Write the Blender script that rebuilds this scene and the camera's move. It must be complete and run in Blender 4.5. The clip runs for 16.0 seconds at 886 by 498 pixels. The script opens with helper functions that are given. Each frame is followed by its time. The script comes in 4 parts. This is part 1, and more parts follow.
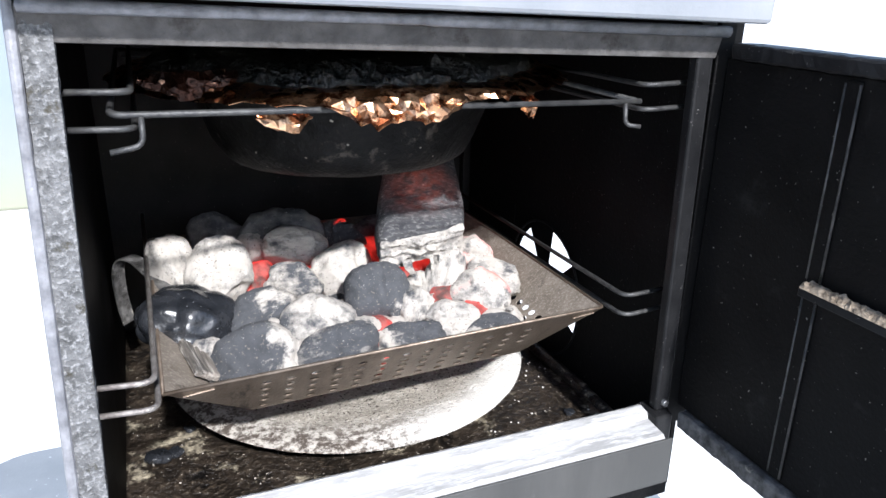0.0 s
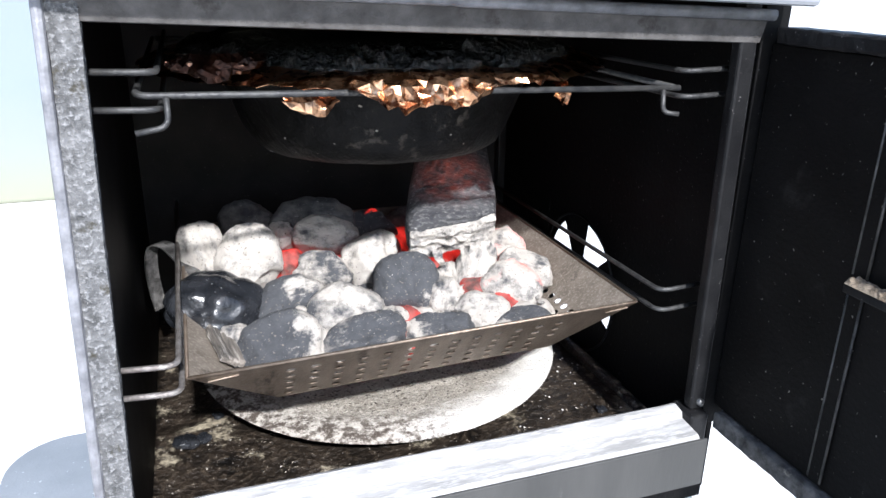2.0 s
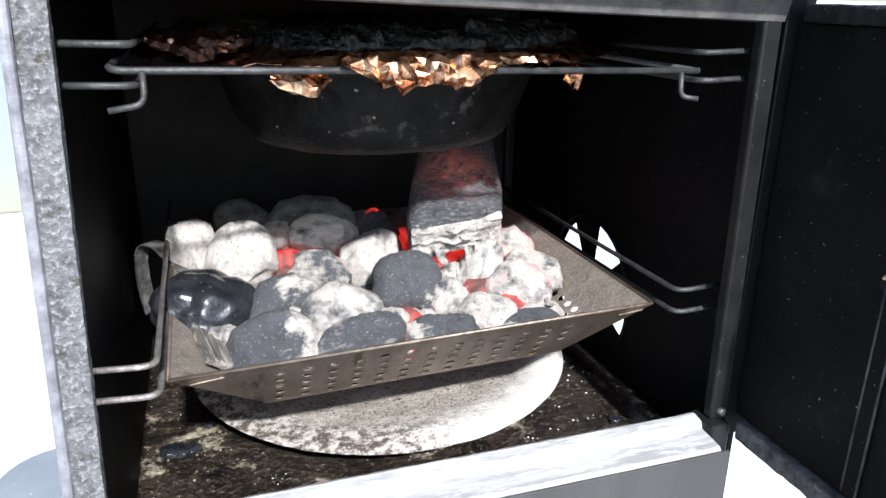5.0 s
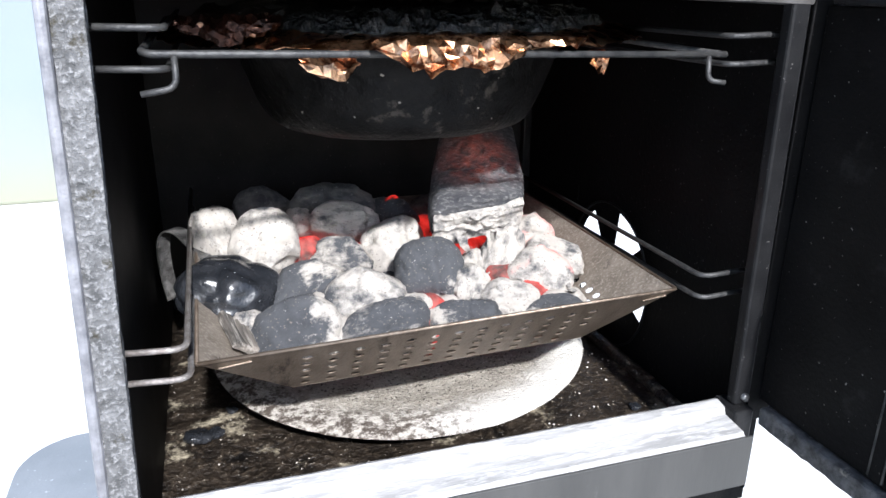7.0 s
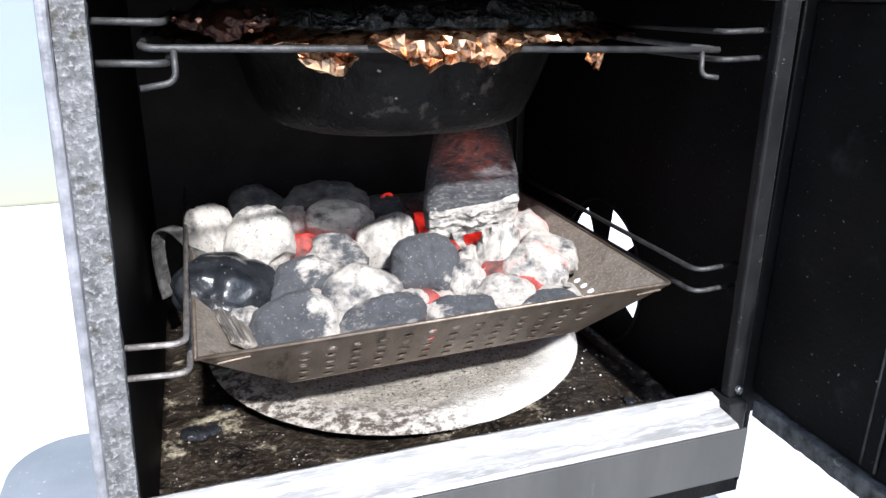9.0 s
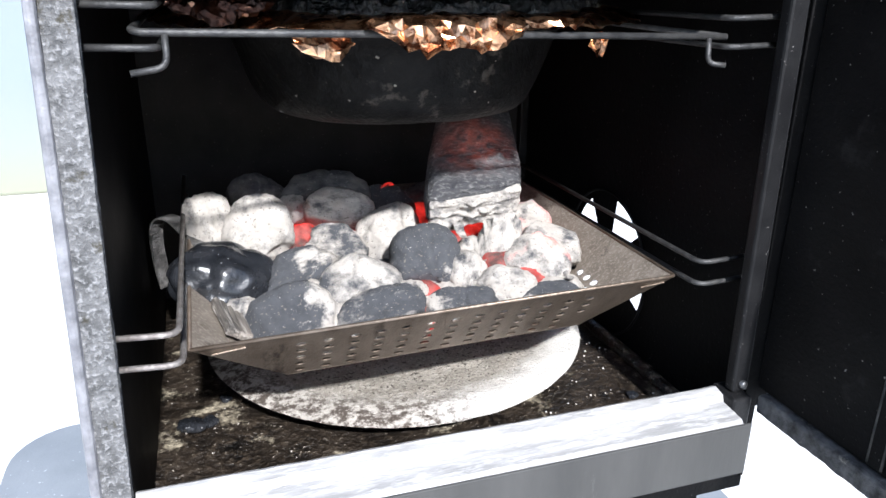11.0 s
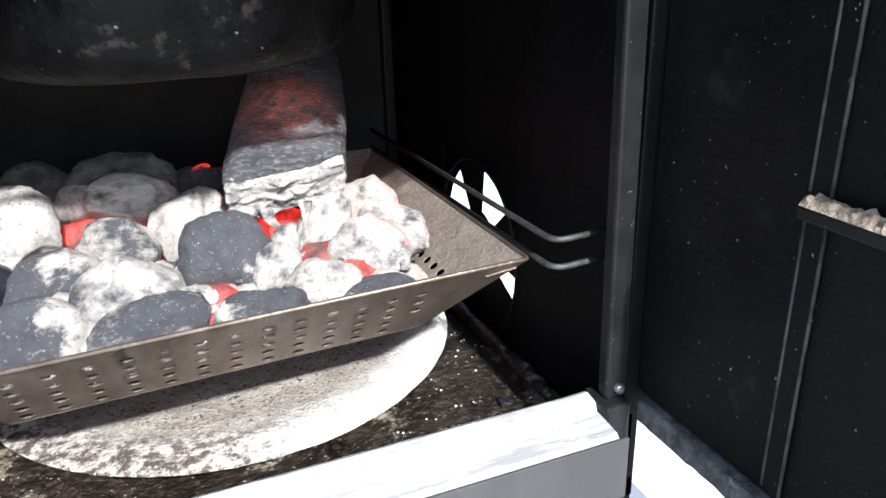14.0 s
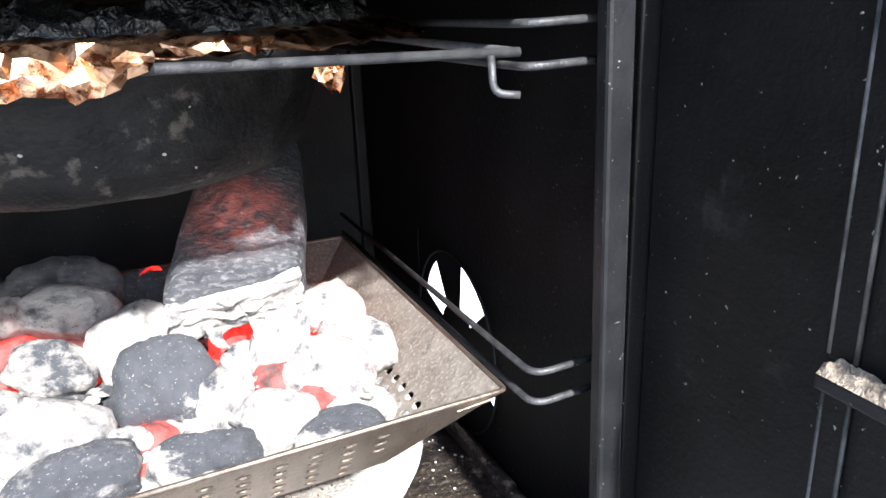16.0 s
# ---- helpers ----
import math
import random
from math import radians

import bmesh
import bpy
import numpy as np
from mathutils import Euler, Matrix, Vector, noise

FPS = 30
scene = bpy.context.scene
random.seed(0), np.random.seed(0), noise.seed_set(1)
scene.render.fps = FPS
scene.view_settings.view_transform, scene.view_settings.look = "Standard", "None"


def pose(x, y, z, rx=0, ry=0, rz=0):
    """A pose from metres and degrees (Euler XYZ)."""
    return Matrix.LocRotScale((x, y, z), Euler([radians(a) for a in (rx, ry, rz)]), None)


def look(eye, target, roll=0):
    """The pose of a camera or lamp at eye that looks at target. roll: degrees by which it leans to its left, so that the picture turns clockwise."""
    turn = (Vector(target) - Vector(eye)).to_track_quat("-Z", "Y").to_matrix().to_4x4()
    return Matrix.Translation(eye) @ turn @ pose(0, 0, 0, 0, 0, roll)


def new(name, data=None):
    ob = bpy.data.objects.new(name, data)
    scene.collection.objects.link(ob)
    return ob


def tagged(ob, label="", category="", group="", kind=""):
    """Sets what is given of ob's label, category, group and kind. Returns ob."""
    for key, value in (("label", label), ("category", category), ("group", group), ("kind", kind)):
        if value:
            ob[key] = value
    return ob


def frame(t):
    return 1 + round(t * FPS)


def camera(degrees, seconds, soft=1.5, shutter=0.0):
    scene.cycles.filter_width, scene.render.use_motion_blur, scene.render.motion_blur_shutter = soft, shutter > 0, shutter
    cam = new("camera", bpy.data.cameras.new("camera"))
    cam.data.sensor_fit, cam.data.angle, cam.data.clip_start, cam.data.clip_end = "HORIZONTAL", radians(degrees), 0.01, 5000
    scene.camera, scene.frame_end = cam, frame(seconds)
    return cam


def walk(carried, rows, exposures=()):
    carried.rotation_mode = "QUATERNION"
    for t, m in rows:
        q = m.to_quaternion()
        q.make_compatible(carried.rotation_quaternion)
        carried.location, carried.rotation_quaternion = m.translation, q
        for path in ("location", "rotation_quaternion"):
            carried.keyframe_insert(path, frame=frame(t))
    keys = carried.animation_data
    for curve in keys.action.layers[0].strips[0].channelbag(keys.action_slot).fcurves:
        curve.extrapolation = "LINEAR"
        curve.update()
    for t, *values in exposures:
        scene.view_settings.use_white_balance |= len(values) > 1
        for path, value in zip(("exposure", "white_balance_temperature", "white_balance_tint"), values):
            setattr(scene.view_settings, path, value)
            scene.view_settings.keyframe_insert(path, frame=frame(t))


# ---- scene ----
cam = camera(62.1, 16.0)
PATH = [
    (0, (0.042, -0.423, 0.663), (0.759, 1.31, -0.032), 1.0),
    (0.5, (0.06, -0.418, 0.67), (0.794, 1.283, -0.083), 3.7),
    (1, (0.051, -0.425, 0.661), (0.721, 1.284, -0.133), 3.1),
    (1.5, (0.049, -0.42, 0.659), (0.668, 1.343, -0.053), 1.4),
    (2, (0.052, -0.418, 0.654), (0.669, 1.349, -0.05), 0.8),
    (2.5, (0.054, -0.413, 0.653), (0.698, 1.357, -0.022), 0.5),
    (3, (0.056, -0.408, 0.652), (0.682, 1.365, -0.03), 1.1),
    (3.5, (0.057, -0.403, 0.643), (0.655, 1.371, -0.062), 0.5),
    (4, (0.066, -0.396, 0.631), (0.675, 1.393, -0.025), 0.4),
    (4.2, (0.067, -0.394, 0.631), (0.678, 1.394, -0.024), 0.6),
    (6.5, (0.06, -0.393, 0.624), (0.63, 1.397, -0.064), 0.2),
    (7, (0.055, -0.392, 0.625), (0.628, 1.397, -0.061), 0.4),
    (7.5, (0.054, -0.392, 0.628), (0.631, 1.397, -0.055), 0.6),
    (8, (0.054, -0.397, 0.628), (0.626, 1.396, -0.048), 0.4),
    (8.5, (0.056, -0.396, 0.625), (0.642, 1.386, -0.066), 0.7),
    (9, (0.049, -0.395, 0.621), (0.649, 1.388, -0.058), 0.4),
    (9.2, (0.054, -0.394, 0.62), (0.655, 1.38, -0.08), 0.9),
    (11.3, (0.057, -0.388, 0.618), (0.638, 1.392, -0.085), 0.5),
    (11.5, (0.058, -0.389, 0.618), (0.652, 1.389, -0.079), 0.5),
    (12, (0.057, -0.388, 0.618), (0.637, 1.394, -0.082), 0.8),
    (12.5, (0.059, -0.385, 0.617), (0.641, 1.402, -0.066), 0.7),
    (13, (0.068, -0.385, 0.614), (0.659, 1.39, -0.095), 1.5),
    (13.4, (0.103, -0.356, 0.6), (0.751, 1.387, -0.137), -0.6),
    (13.6, (0.123, -0.337, 0.59), (0.799, 1.403, -0.128), -1.8),
    (14, (0.181, -0.315, 0.578), (0.874, 1.407, -0.169), -1.6),
    (14.2, (0.199, -0.299, 0.576), (0.908, 1.423, -0.153), -1.8),
    (14.6, (0.228, -0.274, 0.58), (0.956, 1.436, -0.16), -2.5),
    (15, (0.237, -0.262, 0.586), (0.951, 1.434, -0.197), -2.4),
    (15.5, (0.237, -0.251, 0.599), (0.965, 1.453, -0.153), -1.3),
    (16, (0.22, -0.264, 0.605), (0.945, 1.483, -0.045), -2.3),
]
EXPOSURES = [(0, 1.1, 5850, 10), (13.0, 1.1, 5850, 10), (14.5, 1.5, 5850, 10), (15.4, 1.75, 5850, 10), (16, 2.1, 5850, 10)]
walk(cam, [(t, look(eye, target, roll)) for t, eye, target, roll in PATH], EXPOSURES)

# ---- light ----
world = bpy.data.worlds.new("daylight")
scene.world = world
world.use_nodes = True
wn = world.node_tree
sky = wn.nodes.new("ShaderNodeTexSky")
sky.sky_type = "NISHITA"
sky.sun_disc = False
SUN = Vector((0.01, -0.79, 0.612)).normalized()
sky.sun_elevation = math.asin(SUN.z)
sky.sun_rotation = math.atan2(SUN.x, SUN.y)
wn.nodes["Background"].inputs["Strength"].default_value = 0.135
wn.links.new(sky.outputs["Color"], wn.nodes["Background"].inputs["Color"])
sun_data = bpy.data.lights.new("sun", "SUN")
sun_data.energy, sun_data.angle, sun_data.color = 5.0, radians(2.0), (1.0, 0.95, 0.89)
sun = new("sun", sun_data)
sun.matrix_world = look(SUN * 5, (0, 0, 0))


# ---- materials ----
def material(name, colours, scale=40.0, rough=(0.5, 0.8), metal=0.0, bump=0.3, fine=400.0, stain=None, depth=0.002, specks=None, vary=0.0, stretch=(1, 1, 1), gloss=0.5):
    """Two scales of noise mix two base colours; an optional stain colour lies over them in patches, specks as tiny flecks."""
    m = bpy.data.materials.new(name)
    m.use_nodes = True
    nt = m.node_tree
    b = nt.nodes["Principled BSDF"]
    tc = nt.nodes.new("ShaderNodeTexCoord")
    mp = nt.nodes.new("ShaderNodeMapping")
    mp.inputs["Scale"].default_value = stretch
    nt.links.new(tc.outputs["Object"], mp.inputs["Vector"])

    def noisy(s, detail=6.0, r=0.6):
        n = nt.nodes.new("ShaderNodeTexNoise")
        n.inputs["Scale"].default_value, n.inputs["Detail"].default_value, n.inputs["Roughness"].default_value = s, detail, r
        nt.links.new(mp.outputs["Vector"], n.inputs["Vector"])
        return n.outputs["Fac"]

    def ramp(fac, a, c):
        r = nt.nodes.new("ShaderNodeMapRange")
        r.inputs["From Min"].default_value, r.inputs["From Max"].default_value = a, c
        nt.links.new(fac, r.inputs["Value"])
        return r.outputs["Result"]

    def mix(fac, a, c):
        x = nt.nodes.new("ShaderNodeMix")
        x.data_type = "RGBA"
        nt.links.new(fac, x.inputs["Factor"])
        for socket, v in ((x.inputs["A"], a), (x.inputs["B"], c)):
            if isinstance(v, tuple):
                socket.default_value = (*v, 1)
            else:
                nt.links.new(v, socket)
        return x.outputs["Result"]

    big, small = noisy(scale), noisy(fine, 4.0)
    col = mix(ramp(big, 0.35, 0.65), colours[0], colours[1])
    if len(colours) > 2:
        col = mix(ramp(small, 0.5, 0.7), col, colours[2])
    if stain:
        col = mix(ramp(noisy(stain[1], 8.0, 0.7), stain[2], stain[2] + 0.08), col, stain[0])
    if specks:
        col = mix(ramp(noisy(specks[1], 2.0), specks[2], specks[2] + 0.04), col, specks[0])
    if vary:
        oi = nt.nodes.new("ShaderNodeObjectInfo")
        hs = nt.nodes.new("ShaderNodeHueSaturation")
        nt.links.new(ramp_to(nt, oi.outputs["Random"], 1 - vary, 1 + vary), hs.inputs["Value"])
        nt.links.new(col, hs.inputs["Color"])
        col = hs.outputs["Color"]
    nt.links.new(col, b.inputs["Base Color"])
    rr = nt.nodes.new("ShaderNodeMapRange")
    rr.inputs["To Min"].default_value, rr.inputs["To Max"].default_value = rough
    nt.links.new(big, rr.inputs["Value"])
    nt.links.new(rr.outputs["Result"], b.inputs["Roughness"])
    b.inputs["Metallic"].default_value = metal
    b.inputs["Specular IOR Level"].default_value = gloss
    if bump:
        bp = nt.nodes.new("ShaderNodeBump")
        bp.inputs["Strength"].default_value, bp.inputs["Distance"].default_value = bump, depth
        nt.links.new(small, bp.inputs["Height"])
        nt.links.new(bp.outputs["Normal"], b.inputs["Normal"])
    return m


def ramp_to(nt, fac, lo, hi):
    r = nt.nodes.new("ShaderNodeMapRange")
    r.inputs["To Min"].default_value, r.inputs["To Max"].default_value = lo, hi
    nt.links.new(fac, r.inputs["Value"])
    return r.outputs["Result"]


def ember_material(name, colour, strength, scale=60.0, low=0.45, high=0.6, base=(0.04, 0.018, 0.015)):
    """Burning charcoal: the glow shows in the hot patches only."""
    m = material(name, (base, (0.12, 0.075, 0.065)), 80, (0.8, 0.95), 0, 0.5, 500)
    nt = m.node_tree
    b = nt.nodes["Principled BSDF"]
    tc = nt.nodes.new("ShaderNodeTexCoord")
    n = nt.nodes.new("ShaderNodeTexNoise")
    n.inputs["Scale"].default_value, n.inputs["Detail"].default_value = scale, 4
    nt.links.new(tc.outputs["Object"], n.inputs["Vector"])
    r = nt.nodes.new("ShaderNodeMapRange")
    r.inputs["From Min"].default_value, r.inputs["From Max"].default_value = low, high
    r.inputs["To Max"].default_value = strength
    nt.links.new(n.outputs["Fac"], r.inputs["Value"])
    b.inputs["Emission Color"].default_value = (*colour, 1)
    nt.links.new(r.outputs["Result"], b.inputs["Emission Strength"])
    return m


def chunk_material():
    """Charred wood across the grain: cracked black, ashy streaks, and a smouldering patch in the middle of its upper face."""
    m = material("charred_wood", ((0.022, 0.022, 0.026), (0.065, 0.064, 0.066), (0.13, 0.126, 0.122)), 60, (0.8, 0.95), 0.0, 0.9, 330, stain=((0.016, 0.016, 0.018), 40, 0.58), stretch=(0.6, 1, 1), specks=((0.30, 0.29, 0.28), 330, 0.72), depth=0.004)
    nt = m.node_tree
    b = nt.nodes["Principled BSDF"]
    tc = nt.nodes.new("ShaderNodeTexCoord")
    dist = nt.nodes.new("ShaderNodeVectorMath")
    dist.operation = "DISTANCE"
    nt.links.new(tc.outputs["Object"], dist.inputs[0])
    dist.inputs[1].default_value = (0.004, 0.056, 0.022)
    n = nt.nodes.new("ShaderNodeTexNoise")
    n.inputs["Scale"].default_value, n.inputs["Detail"].default_value, n.inputs["Roughness"].default_value = 110, 6, 0.7
    nt.links.new(tc.outputs["Object"], n.inputs["Vector"])
    near = nt.nodes.new("ShaderNodeMapRange")
    near.interpolation_type = "SMOOTHSTEP"
    near.inputs["From Min"].default_value, near.inputs["From Max"].default_value = 0.050, 0.004
    nt.links.new(dist.outputs["Value"], near.inputs["Value"])
    grain = nt.nodes.new("ShaderNodeMapRange")
    grain.inputs["From Min"].default_value, grain.inputs["From Max"].default_value = 0.38, 0.7
    nt.links.new(n.outputs["Fac"], grain.inputs["Value"])
    both = nt.nodes.new("ShaderNodeMath")
    both.operation = "MULTIPLY"
    nt.links.new(near.outputs["Result"], both.inputs[0])
    nt.links.new(grain.outputs["Result"], both.inputs[1])
    gain = nt.nodes.new("ShaderNodeMath")
    gain.operation = "MULTIPLY"
    gain.inputs[1].default_value = 0.10
    nt.links.new(both.outputs[0], gain.inputs[0])
    b.inputs["Emission Color"].default_value = (1.0, 0.19, 0.10, 1)
    nt.links.new(gain.outputs[0], b.inputs["Emission Strength"])
    return m


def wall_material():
    """Pale blue render that turns olive towards its foot."""
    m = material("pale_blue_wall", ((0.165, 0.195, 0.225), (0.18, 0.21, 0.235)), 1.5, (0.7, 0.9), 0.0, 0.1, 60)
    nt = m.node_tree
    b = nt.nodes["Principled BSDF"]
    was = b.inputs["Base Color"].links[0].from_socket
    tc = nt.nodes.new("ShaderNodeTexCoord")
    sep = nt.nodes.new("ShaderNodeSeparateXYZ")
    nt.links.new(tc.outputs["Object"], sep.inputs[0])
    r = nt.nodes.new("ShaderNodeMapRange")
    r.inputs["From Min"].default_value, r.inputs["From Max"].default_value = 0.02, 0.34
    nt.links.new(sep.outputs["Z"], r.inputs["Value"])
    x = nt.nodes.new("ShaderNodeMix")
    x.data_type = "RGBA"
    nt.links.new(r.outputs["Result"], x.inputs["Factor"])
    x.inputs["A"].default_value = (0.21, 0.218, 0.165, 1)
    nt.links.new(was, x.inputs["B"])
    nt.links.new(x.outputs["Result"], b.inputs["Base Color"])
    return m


def ash_material():
    """Powdery ash in a round pan: speckled inside, scorched brown along one side of the rim; the greyer inside is
    painted shade, the pale rim painted sun.
    """
    m = material("wood_ash", ((0.21, 0.187, 0.152), (0.32, 0.29, 0.243), (0.44, 0.41, 0.355)), 45, (0.9, 1.0), 0.0, 0.8, 420, stain=((0.13, 0.110, 0.086), 190, 0.585), specks=((0.05, 0.041, 0.032), 330, 0.60), depth=0.004)
    nt = m.node_tree
    b = nt.nodes["Principled BSDF"]
    was = b.inputs["Base Color"].links[0].from_socket
    tc = nt.nodes.new("ShaderNodeTexCoord")
    n = nt.nodes.new("ShaderNodeTexNoise")
    n.inputs["Scale"].default_value, n.inputs["Detail"].default_value, n.inputs["Roughness"].default_value = 120, 7, 0.75
    nt.links.new(tc.outputs["Object"], n.inputs["Vector"])
    dist = nt.nodes.new("ShaderNodeVectorMath")
    dist.operation = "DISTANCE"
    nt.links.new(tc.outputs["Object"], dist.inputs[0])
    dist.inputs[1].default_value = (0.217, 0.252, 0.295)
    sep = nt.nodes.new("ShaderNodeSeparateXYZ")
    nt.links.new(tc.outputs["Object"], sep.inputs[0])

    def blend(value, amount, lo, hi):
        add = nt.nodes.new("ShaderNodeMath")
        add.operation = "MULTIPLY_ADD"
        nt.links.new(n.outputs["Fac"], add.inputs[0])
        add.inputs[1].default_value = amount
        nt.links.new(value, add.inputs[2])
        r = nt.nodes.new("ShaderNodeMapRange")
        r.interpolation_type = "SMOOTHSTEP"
        r.inputs["From Min"].default_value, r.inputs["From Max"].default_value = lo, hi
        nt.links.new(add.outputs[0], r.inputs["Value"])
        return r.outputs["Result"]

    def mix(fac, a, c):
        x = nt.nodes.new("ShaderNodeMix")
        x.data_type = "RGBA"
        nt.links.new(fac, x.inputs["Factor"])
        for socket, v in ((x.inputs["A"], a), (x.inputs["B"], c)):
            if isinstance(v, tuple):
                socket.default_value = (*v, 1)
            else:
                nt.links.new(v, socket)
        return x.outputs["Result"]

    scorched = mix(blend(n.outputs["Fac"], 0.0, 0.43, 0.58), (0.07, 0.054, 0.042), (0.46, 0.425, 0.375))
    # pale ring carries sunlight on the rim; the greyer bed within carries shade
    rim = mix(blend(sep.outputs["X"], 0.22, 0.28, 0.37), scorched, (0.58, 0.555, 0.51))
    nt.links.new(mix(blend(dist.outputs["Value"], 0.035, 0.150, 0.180), was, rim), b.inputs["Base Color"])
    return m


def coal_material(name, low, high, tilt=0.0, lean=(0, 0, 1), glow=0.0):
    """Briquette: black char under pale ash; low and high bound the ash's spread, tilt lets it gather on one side of the piece."""
    m = bpy.data.materials.new(name)
    m.use_nodes = True
    nt = m.node_tree
    b = nt.nodes["Principled BSDF"]
    tc = nt.nodes.new("ShaderNodeTexCoord")
    oi = nt.nodes.new("ShaderNodeObjectInfo")
    off = nt.nodes.new("ShaderNodeVectorMath")
    off.operation = "ADD"
    nt.links.new(tc.outputs["Object"], off.inputs[0])
    nt.links.new(oi.outputs["Random"], off.inputs[1])

    def noisy(s, d, r=0.65):
        n = nt.nodes.new("ShaderNodeTexNoise")
        n.inputs["Scale"].default_value, n.inputs["Detail"].default_value, n.inputs["Roughness"].default_value = s, d, r
        nt.links.new(off.outputs[0], n.inputs["Vector"])
        return n.outputs["Fac"]

    def calc(op, a, c):
        x = nt.nodes.new("ShaderNodeMath")
        x.operation = op
        for i, v in enumerate((a, c)):
            if isinstance(v, (int, float)):
                x.inputs[i].default_value = v
            else:
                nt.links.new(v, x.inputs[i])
        return x.outputs[0]

    def mix(fac, a, c):
        x = nt.nodes.new("ShaderNodeMix")
        x.data_type = "RGBA"
        nt.links.new(fac, x.inputs["Factor"])
        for socket, v in ((x.inputs["A"], a), (x.inputs["B"], c)):
            if isinstance(v, tuple):
                socket.default_value = (*v, 1)
            else:
                nt.links.new(v, socket)
        return x.outputs["Result"]

    dot = nt.nodes.new("ShaderNodeVectorMath")
    dot.operation = "DOT_PRODUCT"
    nt.links.new(tc.outputs["Object"], dot.inputs[0])
    dot.inputs[1].default_value = lean
    spread = calc("ADD", noisy(55, 7), calc("MULTIPLY", dot.outputs["Value"], tilt))
    r = nt.nodes.new("ShaderNodeMapRange")
    r.inputs["From Min"].default_value, r.inputs["From Max"].default_value = low, high
    nt.links.new(spread, r.inputs["Value"])
    ash = mix(noisy(140, 6), (0.33, 0.292, 0.247), (0.71, 0.665, 0.61))
    char = mix(noisy(120, 5), (0.024, 0.026, 0.031), (0.115, 0.118, 0.127))
    col = mix(r.outputs["Result"], char, ash)
    fleck = nt.nodes.new("ShaderNodeMapRange")
    fleck.inputs["From Min"].default_value, fleck.inputs["From Max"].default_value = 0.68, 0.75
    nt.links.new(noisy(620, 2), fleck.inputs["Value"])
    col = mix(fleck.outputs["Result"], col, (0.55, 0.53, 0.5))
    pit = nt.nodes.new("ShaderNodeMapRange")
    pit.inputs["From Min"].default_value, pit.inputs["From Max"].default_value = 0.37, 0.31
    nt.links.new(noisy(420, 2), pit.inputs["Value"])
    col = mix(pit.outputs["Result"], col, (0.20, 0.18, 0.155))
    nt.links.new(col, b.inputs["Base Color"])
    b.inputs["Roughness"].default_value = 0.9
    bp = nt.nodes.new("ShaderNodeBump")
    bp.inputs["Strength"].default_value, bp.inputs["Distance"].default_value = 1.0, 0.004
    nt.links.new(noisy(210, 8, 0.82), bp.inputs["Height"])
    nt.links.new(bp.outputs["Normal"], b.inputs["Normal"])
    if glow:
        hot = nt.nodes.new("ShaderNodeMapRange")
        hot.inputs["From Min"].default_value, hot.inputs["From Max"].default_value = 0.52, 0.66
        hot.inputs["To Max"].default_value = glow
        nt.links.new(noisy(42, 3, 0.5), hot.inputs["Value"])
        b.inputs["Emission Color"].default_value = (1.0, 0.06, 0.04, 1)
        nt.links.new(hot.outputs["Result"], b.inputs["Emission Strength"])
    return m


M_GREY = material("grey_enamel", ((0.17, 0.18, 0.195), (0.215, 0.222, 0.235)), 12, (0.4, 0.6), 0.0, 0.08, 300, stain=((0.12, 0.117, 0.112), 9, 0.62), specks=((0.4, 0.4, 0.4), 140, 0.72), gloss=0.25)
M_RAIL = material("soiled_rail", ((0.045, 0.042, 0.04), (0.10, 0.094, 0.09)), 60, (0.6, 0.9), 0.0, 0.5, 260, stain=((0.03, 0.026, 0.023), 25, 0.58), gloss=0.25)
M_FELT = material("ash_coated_gasket", ((0.062, 0.062, 0.062), (0.145, 0.144, 0.145), (0.25, 0.248, 0.25)), 110, (0.85, 1.0), 0.0, 0.9, 330, stain=((0.05, 0.046, 0.036), 60, 0.59), depth=0.003, gloss=0.2)
M_EDGE = material("pale_edge_paint", ((0.11, 0.11, 0.12), (0.22, 0.22, 0.235)), 90, (0.4, 0.6), 0.1, 0.4, 300)
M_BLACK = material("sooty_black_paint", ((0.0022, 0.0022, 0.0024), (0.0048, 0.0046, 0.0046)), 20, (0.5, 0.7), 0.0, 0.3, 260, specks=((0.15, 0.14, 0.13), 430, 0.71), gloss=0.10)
# Back wall's paler copy of the black paint: light falling there is in the colour.
M_BACK = material("lit_dusty_black_paint", ((0.014, 0.014, 0.0145), (0.028, 0.027, 0.026)), 14, (0.6, 0.8), 0.0, 0.3, 260, specks=((0.12, 0.11, 0.10), 430, 0.71), gloss=0.1)
M_DOOR = material("dusty_door_paint", ((0.0024, 0.0022, 0.0022), (0.0055, 0.005, 0.0048)), 16, (0.45, 0.65), 0.0, 0.3, 260, stain=((0.012, 0.0112, 0.0105), 30, 0.58), specks=((0.20, 0.19, 0.17), 300, 0.71), gloss=0.10)
M_POST = material("black_satin_paint", ((0.006, 0.006, 0.0066), (0.012, 0.012, 0.0125)), 30, (0.35, 0.55), 0.0, 0.2, 300, specks=((0.13, 0.125, 0.12), 430, 0.70), gloss=0.17)
M_FLOOR = material("greasy_rusted_floor", ((0.004, 0.0034, 0.003), (0.024, 0.0165, 0.0105), (0.052, 0.039, 0.027)), 26, (0.12, 0.75), 0.0, 1.0, 150, stain=((0.34, 0.295, 0.215), 20, 0.55), specks=((0.42, 0.38, 0.32), 300, 0.69), depth=0.005)
